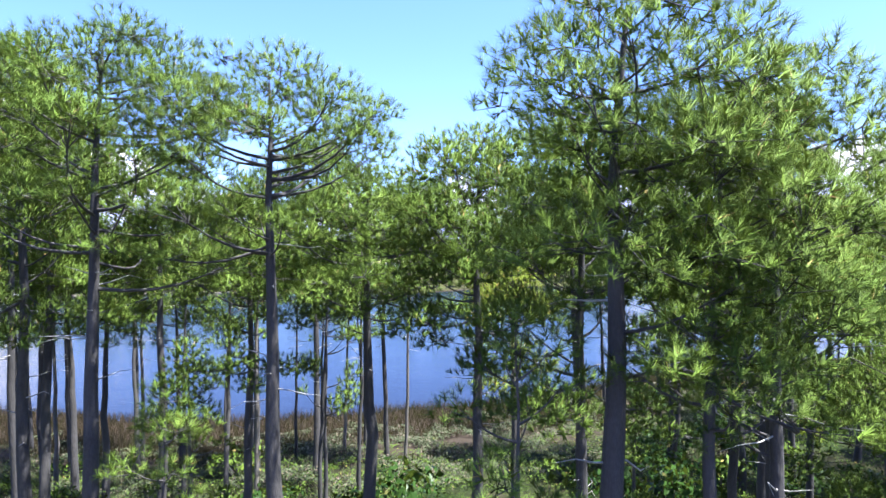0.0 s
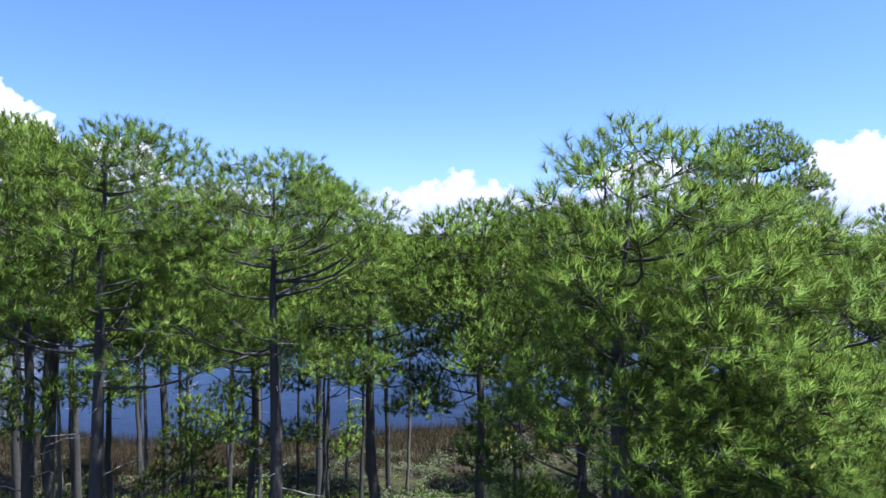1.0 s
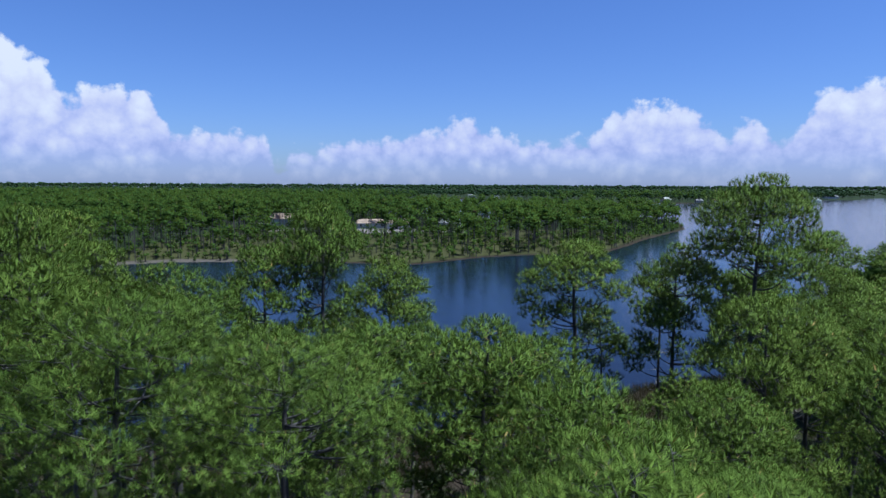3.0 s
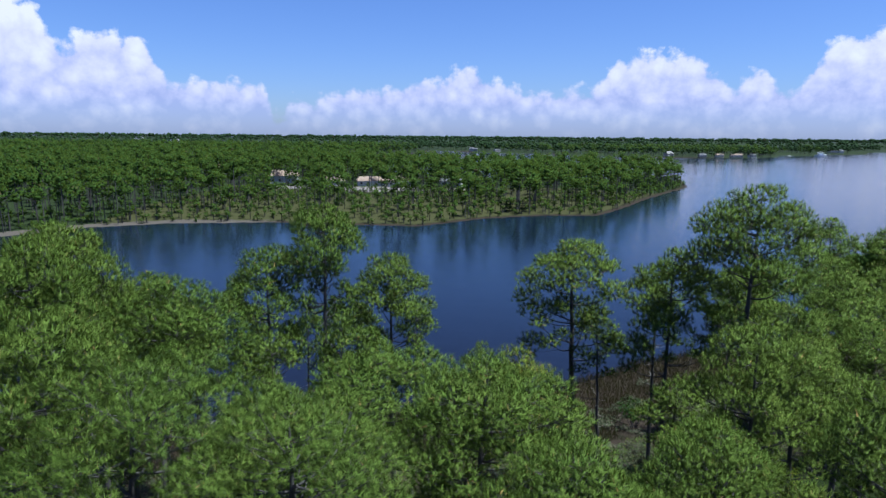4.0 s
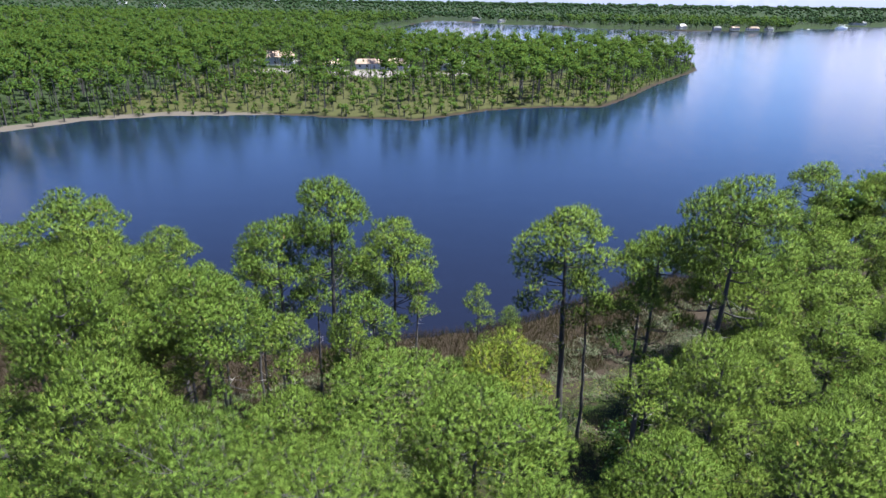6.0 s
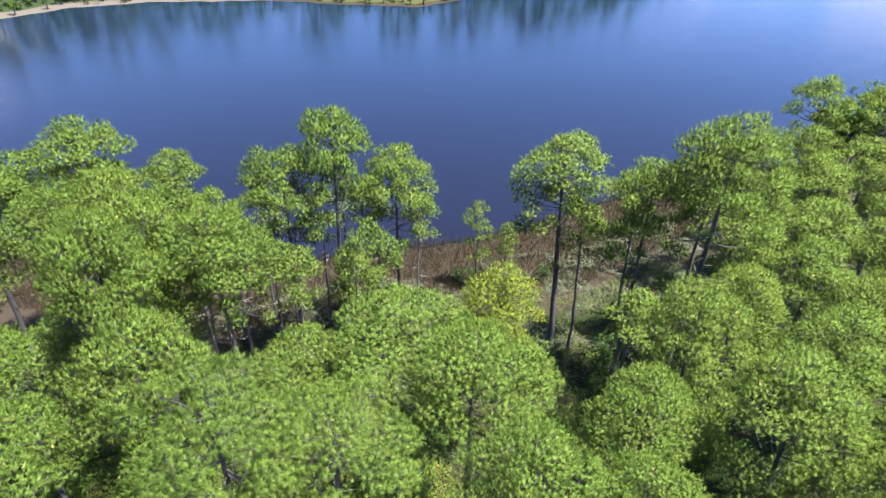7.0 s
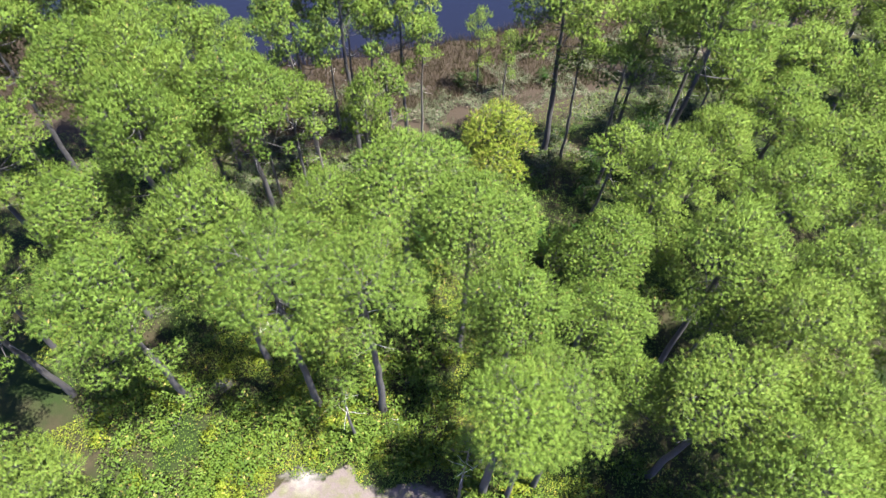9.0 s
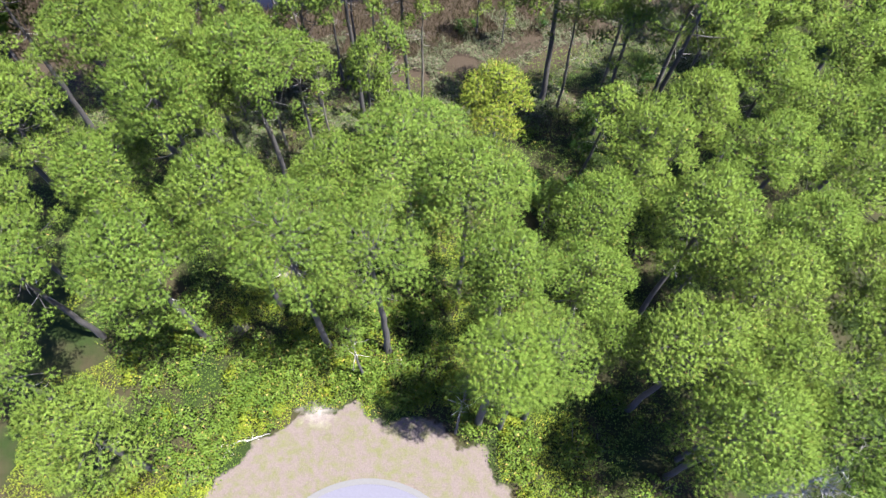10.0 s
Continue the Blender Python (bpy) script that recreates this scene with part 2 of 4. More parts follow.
# ---- mesh helpers ----
def mesh_from(name, verts, faces, material, smooth=False, normals=None):
    """A mesh from an (n, 3) array of vertices and an (m, k) array of faces; foliage may bring the soft normals of its clumps."""
    if normals is not None:
        faces, smooth = np.array(faces), True
        a, b, c = (np.asarray(verts)[faces[:, i]] for i in range(3))
        turned = np.einsum("ij,ij->i", np.cross(b - a, c - a), np.asarray(normals)[faces[:, 0]]) < 0
        faces[turned] = faces[turned][:, ::-1]
    me = bpy.data.meshes.new(name)
    verts, faces = np.asarray(verts, dtype=np.float32), np.asarray(faces, dtype=np.int32)
    k = faces.shape[1]
    me.vertices.add(len(verts))
    me.vertices.foreach_set("co", verts.ravel())
    me.loops.add(faces.size)
    me.loops.foreach_set("vertex_index", faces.ravel())
    me.polygons.add(len(faces))
    me.polygons.foreach_set("loop_start", np.arange(0, faces.size, k, dtype=np.int32))
    me.polygons.foreach_set("use_smooth", np.full(len(faces), smooth))
    me.materials.append(material)
    me.update(calc_edges=True)
    if normals is not None:
        me.normals_split_custom_set_from_vertices(np.asarray(normals, dtype=np.float32))
    return me


def child(name, me, parent, label=""):
    ob = new(name, me)
    ob.parent = parent
    return tagged(ob, label)


def part(name, bm, material, parent, label=""):
    me = bpy.data.meshes.new(name)
    bm.to_mesh(me)
    bm.free()
    me.materials.append(material)
    return child(name, me, parent, label)


def box_bm(sx, sy, sz, at=(0, 0, 0), bevel=0.0):
    bm = bmesh.new()
    bmesh.ops.create_cube(bm, size=1.0, matrix=Matrix.Translation(at) @ Matrix.Diagonal((sx, sy, sz, 1)))
    if bevel:
        bmesh.ops.bevel(bm, geom=bm.edges[:], offset=bevel, segments=1, affect="EDGES")
    return bm


class Soup:
    """Collects tubes and triangles as arrays."""

    def __init__(self):
        self.v, self.f, self.n = [], [], 0

    def add(self, verts, faces):
        self.v.append(np.asarray(verts, dtype=np.float32))
        self.f.append(np.asarray(faces, dtype=np.int32) + self.n)
        self.n += len(verts)

    def tube(self, pts, radii, sides):
        pts = np.asarray(pts, dtype=float)
        k = len(pts)
        d = np.gradient(pts, axis=0)
        d /= np.linalg.norm(d, axis=1)[:, None] + 1e-9
        ref = np.where(np.abs(d[:, 2:3]) > 0.9, np.array([[1.0, 0, 0]]), np.array([[0, 0, 1.0]]))
        u = np.cross(d, ref)
        u /= np.linalg.norm(u, axis=1)[:, None] + 1e-9
        w = np.cross(d, u)
        a = np.arange(sides) * 2 * np.pi / sides
        ring = pts[:, None, :] + np.asarray(radii)[:, None, None] * (np.cos(a)[None, :, None] * u[:, None, :] + np.sin(a)[None, :, None] * w[:, None, :])
        i, j = np.meshgrid(np.arange(k - 1), np.arange(sides), indexing="ij")
        a0, a1 = i * sides + j, i * sides + (j + 1) % sides
        q = np.stack([a0, a1, a1 + sides, a0 + sides], -1).reshape(-1, 4)
        self.add(ring.reshape(-1, 3), q)

    def arrays(self):
        return np.concatenate(self.v), np.concatenate(self.f)


def unit(v):
    return v / (np.linalg.norm(v, axis=-1, keepdims=True) + 1e-9)


def tuft_triangles(rng, centres, axes, count, length, width, spread=1.0):
    """Needle tufts: thin triangles that radiate from each shoot's end, their flats turned outwards."""
    n = len(centres)
    ring = unit(np.cross(axes[:, None, :], rng.normal(size=(n, count, 3))))
    d = unit(ring * rng.uniform(0.15, 0.95, (n, count, 1)) * spread + axes[:, None, :] * rng.uniform(0.35, 1.0, (n, count, 1)))
    face = axes[:, None, :] + rng.normal(0, 0.3, d.shape)
    face = unit(face - d * np.sum(face * d, 2, keepdims=True))
    side = np.cross(d, face)
    start = centres[:, None, :] + axes[:, None, :] * rng.uniform(-0.45, 0.1, (n, count, 1)) * length
    ln = length * rng.uniform(0.7, 1.15, (n, count, 1))
    w = width * rng.uniform(0.8, 1.2, (n, count, 1)) * 0.5
    tip = start + d * ln
    tip[..., 2] -= 0.06 * ln[..., 0]
    v = np.stack([start - side * w, start + side * w, tip], 2).reshape(-1, 3)
    soft = unit(d * 0.3 + ring * 0.38 + face * 0.45 + axes[:, None, :] * 0.2)
    return v, np.arange(len(v)).reshape(-1, 3), np.repeat(soft.reshape(-1, 3), 3, 0)


def leaf_quads(rng, centres, normals, size):
    """Small leaves: a bent diamond each."""
    n = len(centres)
    u = unit(np.cross(normals, rng.normal(size=(n, 3))))
    w = np.cross(normals, u)
    s = size * rng.uniform(0.6, 1.3, (n, 1))
    v = np.stack([centres - u * s, centres + w * s * 0.5 - normals * s * 0.1, centres + u * s, centres - w * s * 0.5 - normals * s * 0.1], 1).reshape(-1, 3)
    return v, np.arange(len(v)).reshape(-1, 4)


def ball_shape(detail=1):
    ico = bmesh.new()
    bmesh.ops.create_icosphere(ico, subdivisions=detail, radius=1.0)
    verts = np.array([v.co[:] for v in ico.verts])
    tris = np.array([[v.index for v in f.verts] for f in ico.faces])
    ico.free()
    return verts, tris


BALL, BALL_TRIS = ball_shape()


def add_cores(soup, rng, centres, sizes, flat=0.7, low=0.7, high=1.2):
    """The dense inner mass of leafy clumps: small, very uneven lumps."""
    for c, size in zip(centres, sizes):
        soup.add(BALL * rng.uniform(low, high, (len(BALL), 1)) * np.array([1, 1, flat]) * size + c, BALL_TRIS)
    return np.tile(BALL, (len(centres), 1))


# ---- pines ----
def shoot_ends(rng, centres, radii, outward, spacing, H):
    """Evenly spread shoots over the outer skin of a crown made of many rounded lobes."""
    flat = np.array([1, 1, 0.72])
    pts, dirs = [], []
    for i, (c, r) in enumerate(zip(centres, radii)):
        n = int(26 * (r / spacing) ** 2)
        d = unit(rng.normal(size=(n, 3)) + np.array([0, 0, 0.35]))
        d = d[d[:, 2] > -0.35]
        p = c + d * flat * r * rng.uniform(0.72, 1.2, (len(d), 1))
        away = np.linalg.norm((p[:, None, :] - centres[None]) / (radii[None, :, None] * flat), axis=2)
        away[:, i] = 9
        ok = (away.min(1) > 0.80) & (p[:, 2] < H - 0.15)
        pts.append(p[ok])
        dirs.append(unit(d[ok] + outward[i] * 0.3))
    pts, dirs = np.concatenate(pts), np.concatenate(dirs)
    order = rng.permutation(len(pts))
    kept = np.empty((len(pts), 3))
    n, picked = 0, []
    for i in order:
        if n == 0 or np.min(np.sum((kept[:n] - pts[i]) ** 2, 1)) > spacing * spacing:
            kept[n] = pts[i]
            n += 1
            picked.append(i)
    return pts[picked], dirs[picked]


def pine_skeleton(rng, H, base, R, lobes, spacing, lean=0.3, trunk_r=0.18, dead=7, gap=1.0, puff=0.9, dome=0.5, lower=3):
    """Trunk line, limbs with twigs, and the shoots' ends, of one pine with its foot at the origin. Each limb ends in one leafy lobe."""
    k = 14
    s = np.linspace(0, 1, k)
    wob = np.cumsum(rng.normal(0, 0.06, (k, 2)), 0) * (H / 20)
    wob -= s[:, None] * wob[-1] * 0.6
    trunk = np.column_stack([wob[:, 0] + lean * s ** 2, wob[:, 1], s * (H - 0.9)])
    radii = 1.35 * trunk_r * (1 - 0.88 * s ** 1.7) * (1 + 0.35 * np.exp(-s * 30))
    bulge = rng.uniform(-0.13, 0.13, 5)
    top = trunk[-1]

    def trunk_at(h):
        return np.array([np.interp(h, trunk[:, 2], trunk[:, a]) for a in range(3)])

    def reach_at(a):
        return 1.0 + sum(b * math.cos((n + 1) * a + 7 * b * (n + 2)) for n, b in enumerate(bulge))

    # lobe centres: a lumpy dome, with thinner layers below its rim
    deep = H - base
    clumps, sizes = [np.array([top[0], top[1], H - 0.75 * puff])], [puff * 1.05]
    tries = 0
    while len(clumps) < lobes and tries < lobes * 80:
        tries += 1
        a, u = rng.uniform(0, 6.28), math.sqrt(rng.uniform(0.0, 1.0))
        rad = puff * rng.uniform(0.6, 1.3)
        g = (R - 0.75 * rad) * reach_at(a) * u
        z = H - 0.75 * rad - dome * deep * (1 - math.sqrt(1 - 0.97 * u * u)) + rng.uniform(-0.7, 0.25)
        if lower and tries % lower == 0:
            z -= rng.uniform(0.25, 1.0) * deep * (0.3 + 0.45 * u)
            rad *= 0.85
        c = np.array([top[0] + g * math.cos(a), top[1] + g * math.sin(a), max(z, base + rng.uniform(-0.8, 0.8))])
        if min(np.sum(((c - o) / np.array([1, 1, 0.75])) ** 2) for o in clumps) > (gap * rng.uniform(0.75, 1.1)) ** 2:
            clumps.append(c)
            sizes.append(rad)
    centres, sizes = np.array(clumps), np.array(sizes)
    outward = unit((centres - top) * np.array([1, 1, 0.2]) + np.array([1e-3, 0, 0]))
    ends, lobe_dirs = shoot_ends(rng, centres, sizes, outward, spacing, H)
    dirs = unit(lobe_dirs * 0.55 + np.array([0, 0, 0.85]) + rng.normal(0, 0.22, ends.shape))
    nearest = np.argmin(np.linalg.norm(ends[:, None] - centres[None], axis=2), axis=1)
    mains, stems = [], []
    for n, c in enumerate(clumps):
        out = c - top
        far = math.hypot(out[0], out[1])
        q = np.linspace(0, 1, 6)
        if n > 36:
            m = min(mains, key=lambda l: float(np.sum((l[0][3] - c) ** 2)))
            m[2].append((m[0][3], c))
            stem_end, tw = c, m[2]
        else:
            h = min(max(c[2] - far * rng.uniform(0.1, 0.55) - 0.3, base * rng.uniform(0.93, 1.12)), H - 1.4)
            p0 = trunk_at(h)
            line = p0 + q[:, None] * (c - p0)
            side = unit(np.array([-out[1], out[0], 1e-3]))
            line += (np.sin(q * 3.14) * rng.uniform(-0.14, 0.14) * far)[:, None] * side
            line[:, 2] -= np.sin(q * 3.14) * 0.10 * far
            r0 = 0.014 + 0.013 * max(far, 0.6)
            tw = []
            mains.append((line, r0 * (1 - 0.72 * q), tw))
            stem_end = line[4]
        mine = np.where(nearest == n)[0][::5]
        tw += [(stem_end, ends[i] - dirs[i] * 0.1) for i in mine]
    limb_list = list(mains)
    az = rng.uniform(0, 6.28)
    for i in range(dead):
        h = base * rng.uniform(0.7, 1.12)
        az += 2.4
        ln = rng.uniform(0.5, 1.8)
        p0 = trunk_at(h)
        q = np.linspace(0, 1, 4)
        line = p0 + ln * q[:, None] * np.array([math.cos(az), math.sin(az), rng.uniform(-0.2, 0.3)])
        line[2:] += rng.normal(0, 0.08, (2, 3))
        limb_list.append((line, 0.025 * (1 - 0.8 * q), []))
    within, deep_dirs = shoot_ends(rng, centres, sizes * 0.66, outward, spacing * 1.15, H)
    deep_dirs = unit(deep_dirs + np.array([0, 0, 0.5]))
    return trunk, radii, limb_list, list(zip(centres, sizes)), ends, dirs, within, deep_dirs


def make_pine(seed, H, base, R, lobes, spacing, needles=22, length=0.29, width=0.021, bark=None, leaf=None, label="", inner=6, shoot_width=0.02, spread=1.0, **more):
    """One pine: an empty at its foot with trunk, limbs and crown."""
    rng = np.random.default_rng(seed)
    trunk, radii, limb_list, cores, ends, dirs, within, deep_dirs = pine_skeleton(rng, H, base, R, lobes, spacing, **more)
    root = tagged(new("pine_tree"), label, "tree", "pines on the near shore")
    s = Soup()
    trunk[0, 2] = -0.5
    s.tube(trunk, radii, 9)
    child("trunk", mesh_from("trunk", *s.arrays(), bark or BARK, True), root)
    for line, rad, tw in limb_list:
        s = Soup()
        s.tube(line[::2] if len(line) == 6 and not tw else line, rad[::2] if len(line) == 6 and not tw else rad, 4)
        for a, c in tw:
            s.tube(np.array([a, c]), np.array([0.014, 0.005]), 3)
        child("limb", mesh_from("limb", *s.arrays(), (bark or BARK) if tw else DEADWOOD, True), root, "" if tw else "bare pale dead limb")
    v, f, soft = tuft_triangles(rng, ends, dirs, needles, length, width, spread)
    v2, f2, soft2 = tuft_triangles(rng, within, deep_dirs, 9, length * 1.1, 3.6 * width, 1.5)
    v, soft, f = np.concatenate([v, v2]), np.concatenate([soft, soft2]), np.concatenate([f, f2])
    # shoots inside the lobes, coloured dark to stand in for the crown's inner shade
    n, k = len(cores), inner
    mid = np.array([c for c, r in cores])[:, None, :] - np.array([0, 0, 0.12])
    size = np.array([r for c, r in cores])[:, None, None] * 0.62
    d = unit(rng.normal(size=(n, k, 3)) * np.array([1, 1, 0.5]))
    side = unit(np.cross(d, rng.normal(size=(n, k, 3)))) * shoot_width
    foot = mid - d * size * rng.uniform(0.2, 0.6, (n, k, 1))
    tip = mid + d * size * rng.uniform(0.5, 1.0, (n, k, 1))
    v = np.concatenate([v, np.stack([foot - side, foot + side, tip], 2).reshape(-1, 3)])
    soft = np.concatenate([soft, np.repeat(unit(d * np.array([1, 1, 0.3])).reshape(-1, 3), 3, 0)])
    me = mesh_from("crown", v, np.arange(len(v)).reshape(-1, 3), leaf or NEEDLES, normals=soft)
    me.materials.append(SHADED_SHOOTS)
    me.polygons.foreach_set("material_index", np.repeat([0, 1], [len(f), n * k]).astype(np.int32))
    child("crown", me, root)
    return root


# ---- the lie of the land ----
WATER_EDGE = [(-33, 63), (-20, 62.5), (-10.6, 65), (-3.7, 67), (2.6, 68), (11.1, 72.0), (15.5, 75.2), (22.5, 79), (27, 83), (35, 86), (48, 90), (75, 103), (120, 122), (300, 190), (1500, 500), (4900, 1800),
              (4900, 3600), (2000, 2100), (1020, 1460), (678, 1143), (636, 1190), (530, 1000), (517, 975), (350, 952), (271, 975), (112, 1150), (-35, 1240), (-80, 900), (-90, 700), (-60, 560), (-10, 490), (60, 470),
              (150, 485), (174, 455), (156, 398), (106, 322), (77.5, 272), (62, 249), (38.6, 247), (15, 237), (-10, 214), (-34, 216.5), (-60, 221), (-98.5, 216), (-122, 204),
              (-132, 188), (-158, 170), (-165, 140), (-140, 100), (-90, 74)]


def from_shore(x, y):
    """Metres from the water's edge, positive on land."""
    x, y = np.asarray(x, dtype=float), np.asarray(y, dtype=float)
    best, inside = np.full(x.shape, 1e9), np.zeros(x.shape, bool)
    for (x0, y0), (x1, y1) in zip(WATER_EDGE, WATER_EDGE[1:] + WATER_EDGE[:1]):
        dx, dy = x1 - x0, y1 - y0
        u = np.clip(((x - x0) * dx + (y - y0) * dy) / (dx * dx + dy * dy), 0, 1)
        best = np.minimum(best, np.hypot(x - x0 - u * dx, y - y0 - u * dy))
        cross = ((y0 > y) != (y1 > y)) & (x < dx * (y - y0) / (dy if dy else 1e-9) + x0)
        inside ^= cross
    return np.where(inside, -best, best)


COURT = (-5.7, -2.1)      # centre of the turning circle
COURT_R = 8.8


def verge(x, y):
    """How far the bare verge reaches from the circle's centre, towards a point."""
    a = np.arctan2(np.asarray(y) - COURT[1], np.asarray(x) - COURT[0])
    return 13.6 + 1.2 * np.cos(a - 2.2) - 1.7 * np.exp(-((a - 1.5) / 0.13) ** 2) + 0.35 * np.sin(a * 23.0) + 0.25 * np.sin(a * 41.0 + 1)


def ripple(x, y):
    return np.sin(x * 0.31 + 1.3 * np.sin(y * 0.17)) * np.cos(y * 0.27 + 1.1 * np.sin(x * 0.13))


def height(x, y):
    d = from_shore(x, y) + 0.7 * ripple(np.asarray(x) * 1.7, np.asarray(y) * 1.7)
    z = np.where(d < 0, np.maximum(d * 0.12, -2.5), np.minimum(0.05 * d, 0.8) + 1.9 * np.clip((d - 12) / 25, 0, 1))
    court = np.clip((16.0 - np.hypot(np.asarray(x) - COURT[0], np.asarray(y) - COURT[1])) / 4, 0, 1)
    z = z + np.where(d > 5, 0.18, 0.0) * ripple(np.asarray(x) * 2.3, np.asarray(y) * 2.1)
    return z * (1 - court) + 2.75 * court


def graded(lo, hi, step, far_lo, far_hi, mid, far):
    """Coordinates: fine between lo and hi, coarser outside."""
    a = list(np.arange(lo, hi + step, step))
    for s, end, lim in ((1, far_hi, mid[1]), (-1, far_lo, mid[0])):
        x, h = (a[-1], step) if s > 0 else (a[0], step)
        while s * (end - x) > 0:
            h = min(h * 1.25, far) if abs(x) < abs(lim) else h * 1.22
            x += s * h
            (a.append(x) if s > 0 else a.insert(0, x))
    return np.array(a)


def build_ground():
    xs = graded(-60, 60, 1.5, -4900, 4900, (-330, 330), 5.0)
    ys = graded(-20, 90, 1.4, -4900, 4900, (-40, 480), 4.5)
    X, Y = np.meshgrid(xs, ys)
    Z = height(X, Y)
    n, k = X.shape
    i, j = np.meshgrid(np.arange(n - 1), np.arange(k - 1), indexing="ij")
    a = i * k + j
    faces = np.stack([a, a + 1, a + k + 1, a + k], -1).reshape(-1, 4)
    me = mesh_from("ground", np.column_stack([X.ravel(), Y.ravel(), Z.ravel()]), faces, GROUND, True)
    d = from_shore(X, Y)
    court = np.hypot(X - COURT[0], Y - COURT[1])
    lawn = np.clip((verge(X, Y) + 0.6 - court) / 1.4, 0, 1) * 1.1
    near = Y < 110
    marsh = np.where(near, np.clip((24 - d) / 12, 0, 1), np.clip((5 - d) / 4, 0, 0.75))
    sand = np.exp(-(((X + 10.6) / 2.4) ** 2 + ((Y - 11.8) / 1.3) ** 2)) * 0.75
    for cx, cy, rx, ry, g in SAND_SPOTS:
        sand = np.maximum(sand, g * np.exp(-(((X - cx) / rx) ** 2 + ((Y - cy) / ry) ** 2)))
    woodland = np.where((Y > 180) | (np.abs(X) > 120), np.clip((d - 3) / 4, 0, 1), 0) * 1.2
    beach = (X < -45) & (Y > 150) & (Y < 260)
    shore = np.where(beach, np.clip((9.0 - np.abs(d)) / 4, 0, 1) * np.clip((-45 - X) / 40, 0, 1), 0)
    glade = np.where((X > -125) & (X < 150) & (Y > 180) & (Y < 352), np.clip((d - 2) / 3, 0, 1), 0) * 0.85
    for name, val in (("woodland", woodland), ("glade", glade), ("lawn", lawn), ("marsh", marsh), ("beach", shore), ("sand", sand)):
        at = me.attributes.new(name, "FLOAT", "POINT")
        at.data.foreach_set("value", val.astype(np.float32).ravel())
    tagged(new("ground", me), "sandy woodland ground with litter, marsh edge and bare patches", "ground", kind="structure")


SAND_SPOTS = [(-15, 24.5, 1.6, 1.2, 0.9), (-10, 55, 3.0, 1.5, 0.7), (-36, 332, 24, 17, 1.5), (4, 334, 12, 9, 1.2), (-88, 340, 17, 12, 1.2), (-56, 338, 9, 8, 1.3), (-105, 395, 18, 12, 1.0), (-18, 19, 1.5, 1.0, 0.7),
              (-24, 20, 1.6, 1.2, 0.6), (-4, 58, 4, 1.5, 0.6)]
build_ground()


def build_water():
    s = 4900.0
    me = mesh_from("water", [(-s, 20, 0), (s, 20, 0), (s, s, 0), (-s, s, 0)], [(0, 1, 2, 3)], WATER)
    tagged(new("water", me), "calm dark blue bay water with fine ripples", "water", kind="structure")


build_water()


def disc_sheet(name, r0, r1, z0, z1, material, segments=96):
    """A flat ring (or disc) with a rim, about the turning circle's centre."""
    bm = bmesh.new()
    rows = [(r0, z1 - 0.3), (r0, z1), (r1, z1), (r1, z1 - 0.3)] if r0 > 0 else [(0.01, z1), (r1, z1), (r1, z1 - 0.3)]
    rings = []
    for r, z in rows:
        rings.append([bm.verts.new((COURT[0] + r * math.cos(a), COURT[1] + r * math.sin(a), z)) for a in np.linspace(0, 2 * math.pi, segments, endpoint=False)])
    for a, b in zip(rings, rings[1:]):
        for i in range(segments):
            bm.faces.new((a[i], b[i], b[(i + 1) % segments], a[(i + 1) % segments]))
    bmesh.ops.recalc_face_normals(bm, faces=bm.faces[:])
    me = bpy.data.meshes.new(name)
    bm.to_mesh(me)
    bm.free()
    me.materials.append(material)
    return new(name, me)


tagged(disc_sheet("road", 0, COURT_R - 0.45, 0, 2.80, ASPHALT), "pale grey asphalt turning circle", "road", kind="structure")
tagged(disc_sheet("kerb", COURT_R - 0.45, COURT_R, 0, 2.84, CONCRETE), "pale concrete kerb round the turning circle", "kerb", kind="structure")


# ---- the near pines ----
BIG_BUILD = [(11.5, 0.3, 0.20), (12.2, -0.4, 0.19), (10.5, 0.5, 0.18), (12.5, 0.2, 0.20), (11.0, -0.2, 0.19), (11.8, 0.6, 0.17)]
BIG = [make_pine(11 + i, 20.0, b, 3.9, 60, 0.268, needles=24, gap=1.05, dome=0.58, label="tall pine with a rounded green needle crown", lean=l, trunk_r=r)
       for i, (b, l, r) in enumerate(BIG_BUILD)]
# the same kind, farther off by the water, with coarser needles
SHORE = [make_pine(21 + i, 20.0, b, 3.9, 48, 0.29, needles=18, length=0.32, width=0.030, gap=1.05, dome=0.5, lower=2, label="tall pine with a rounded crown near the water", lean=l, trunk_r=r) for i, (b, l, r) in enumerate(BIG_BUILD)]
THIN = [make_pine(31 + i, 18.0, b, 2.2, 18, 0.30, needles=24, width=0.027, puff=0.75, gap=0.9, label="slender pine with a small high crown", lean=l, trunk_r=0.12, bark=(BARK, BARK_PALE, BARK)[i]) for i, (b, l) in enumerate([(11.5, 0.4), (12.5, -0.3), (10.0, 0.8)])]
YOUNG = [make_pine(41 + i, 11.0, 4.0, 2.4, 24, 0.30, gap=0.85, dome=0.8, needles=26, width=0.024, label="young pine with upright bright green shoots", trunk_r=0.10, dead=2, puff=0.7) for i in range(2)]
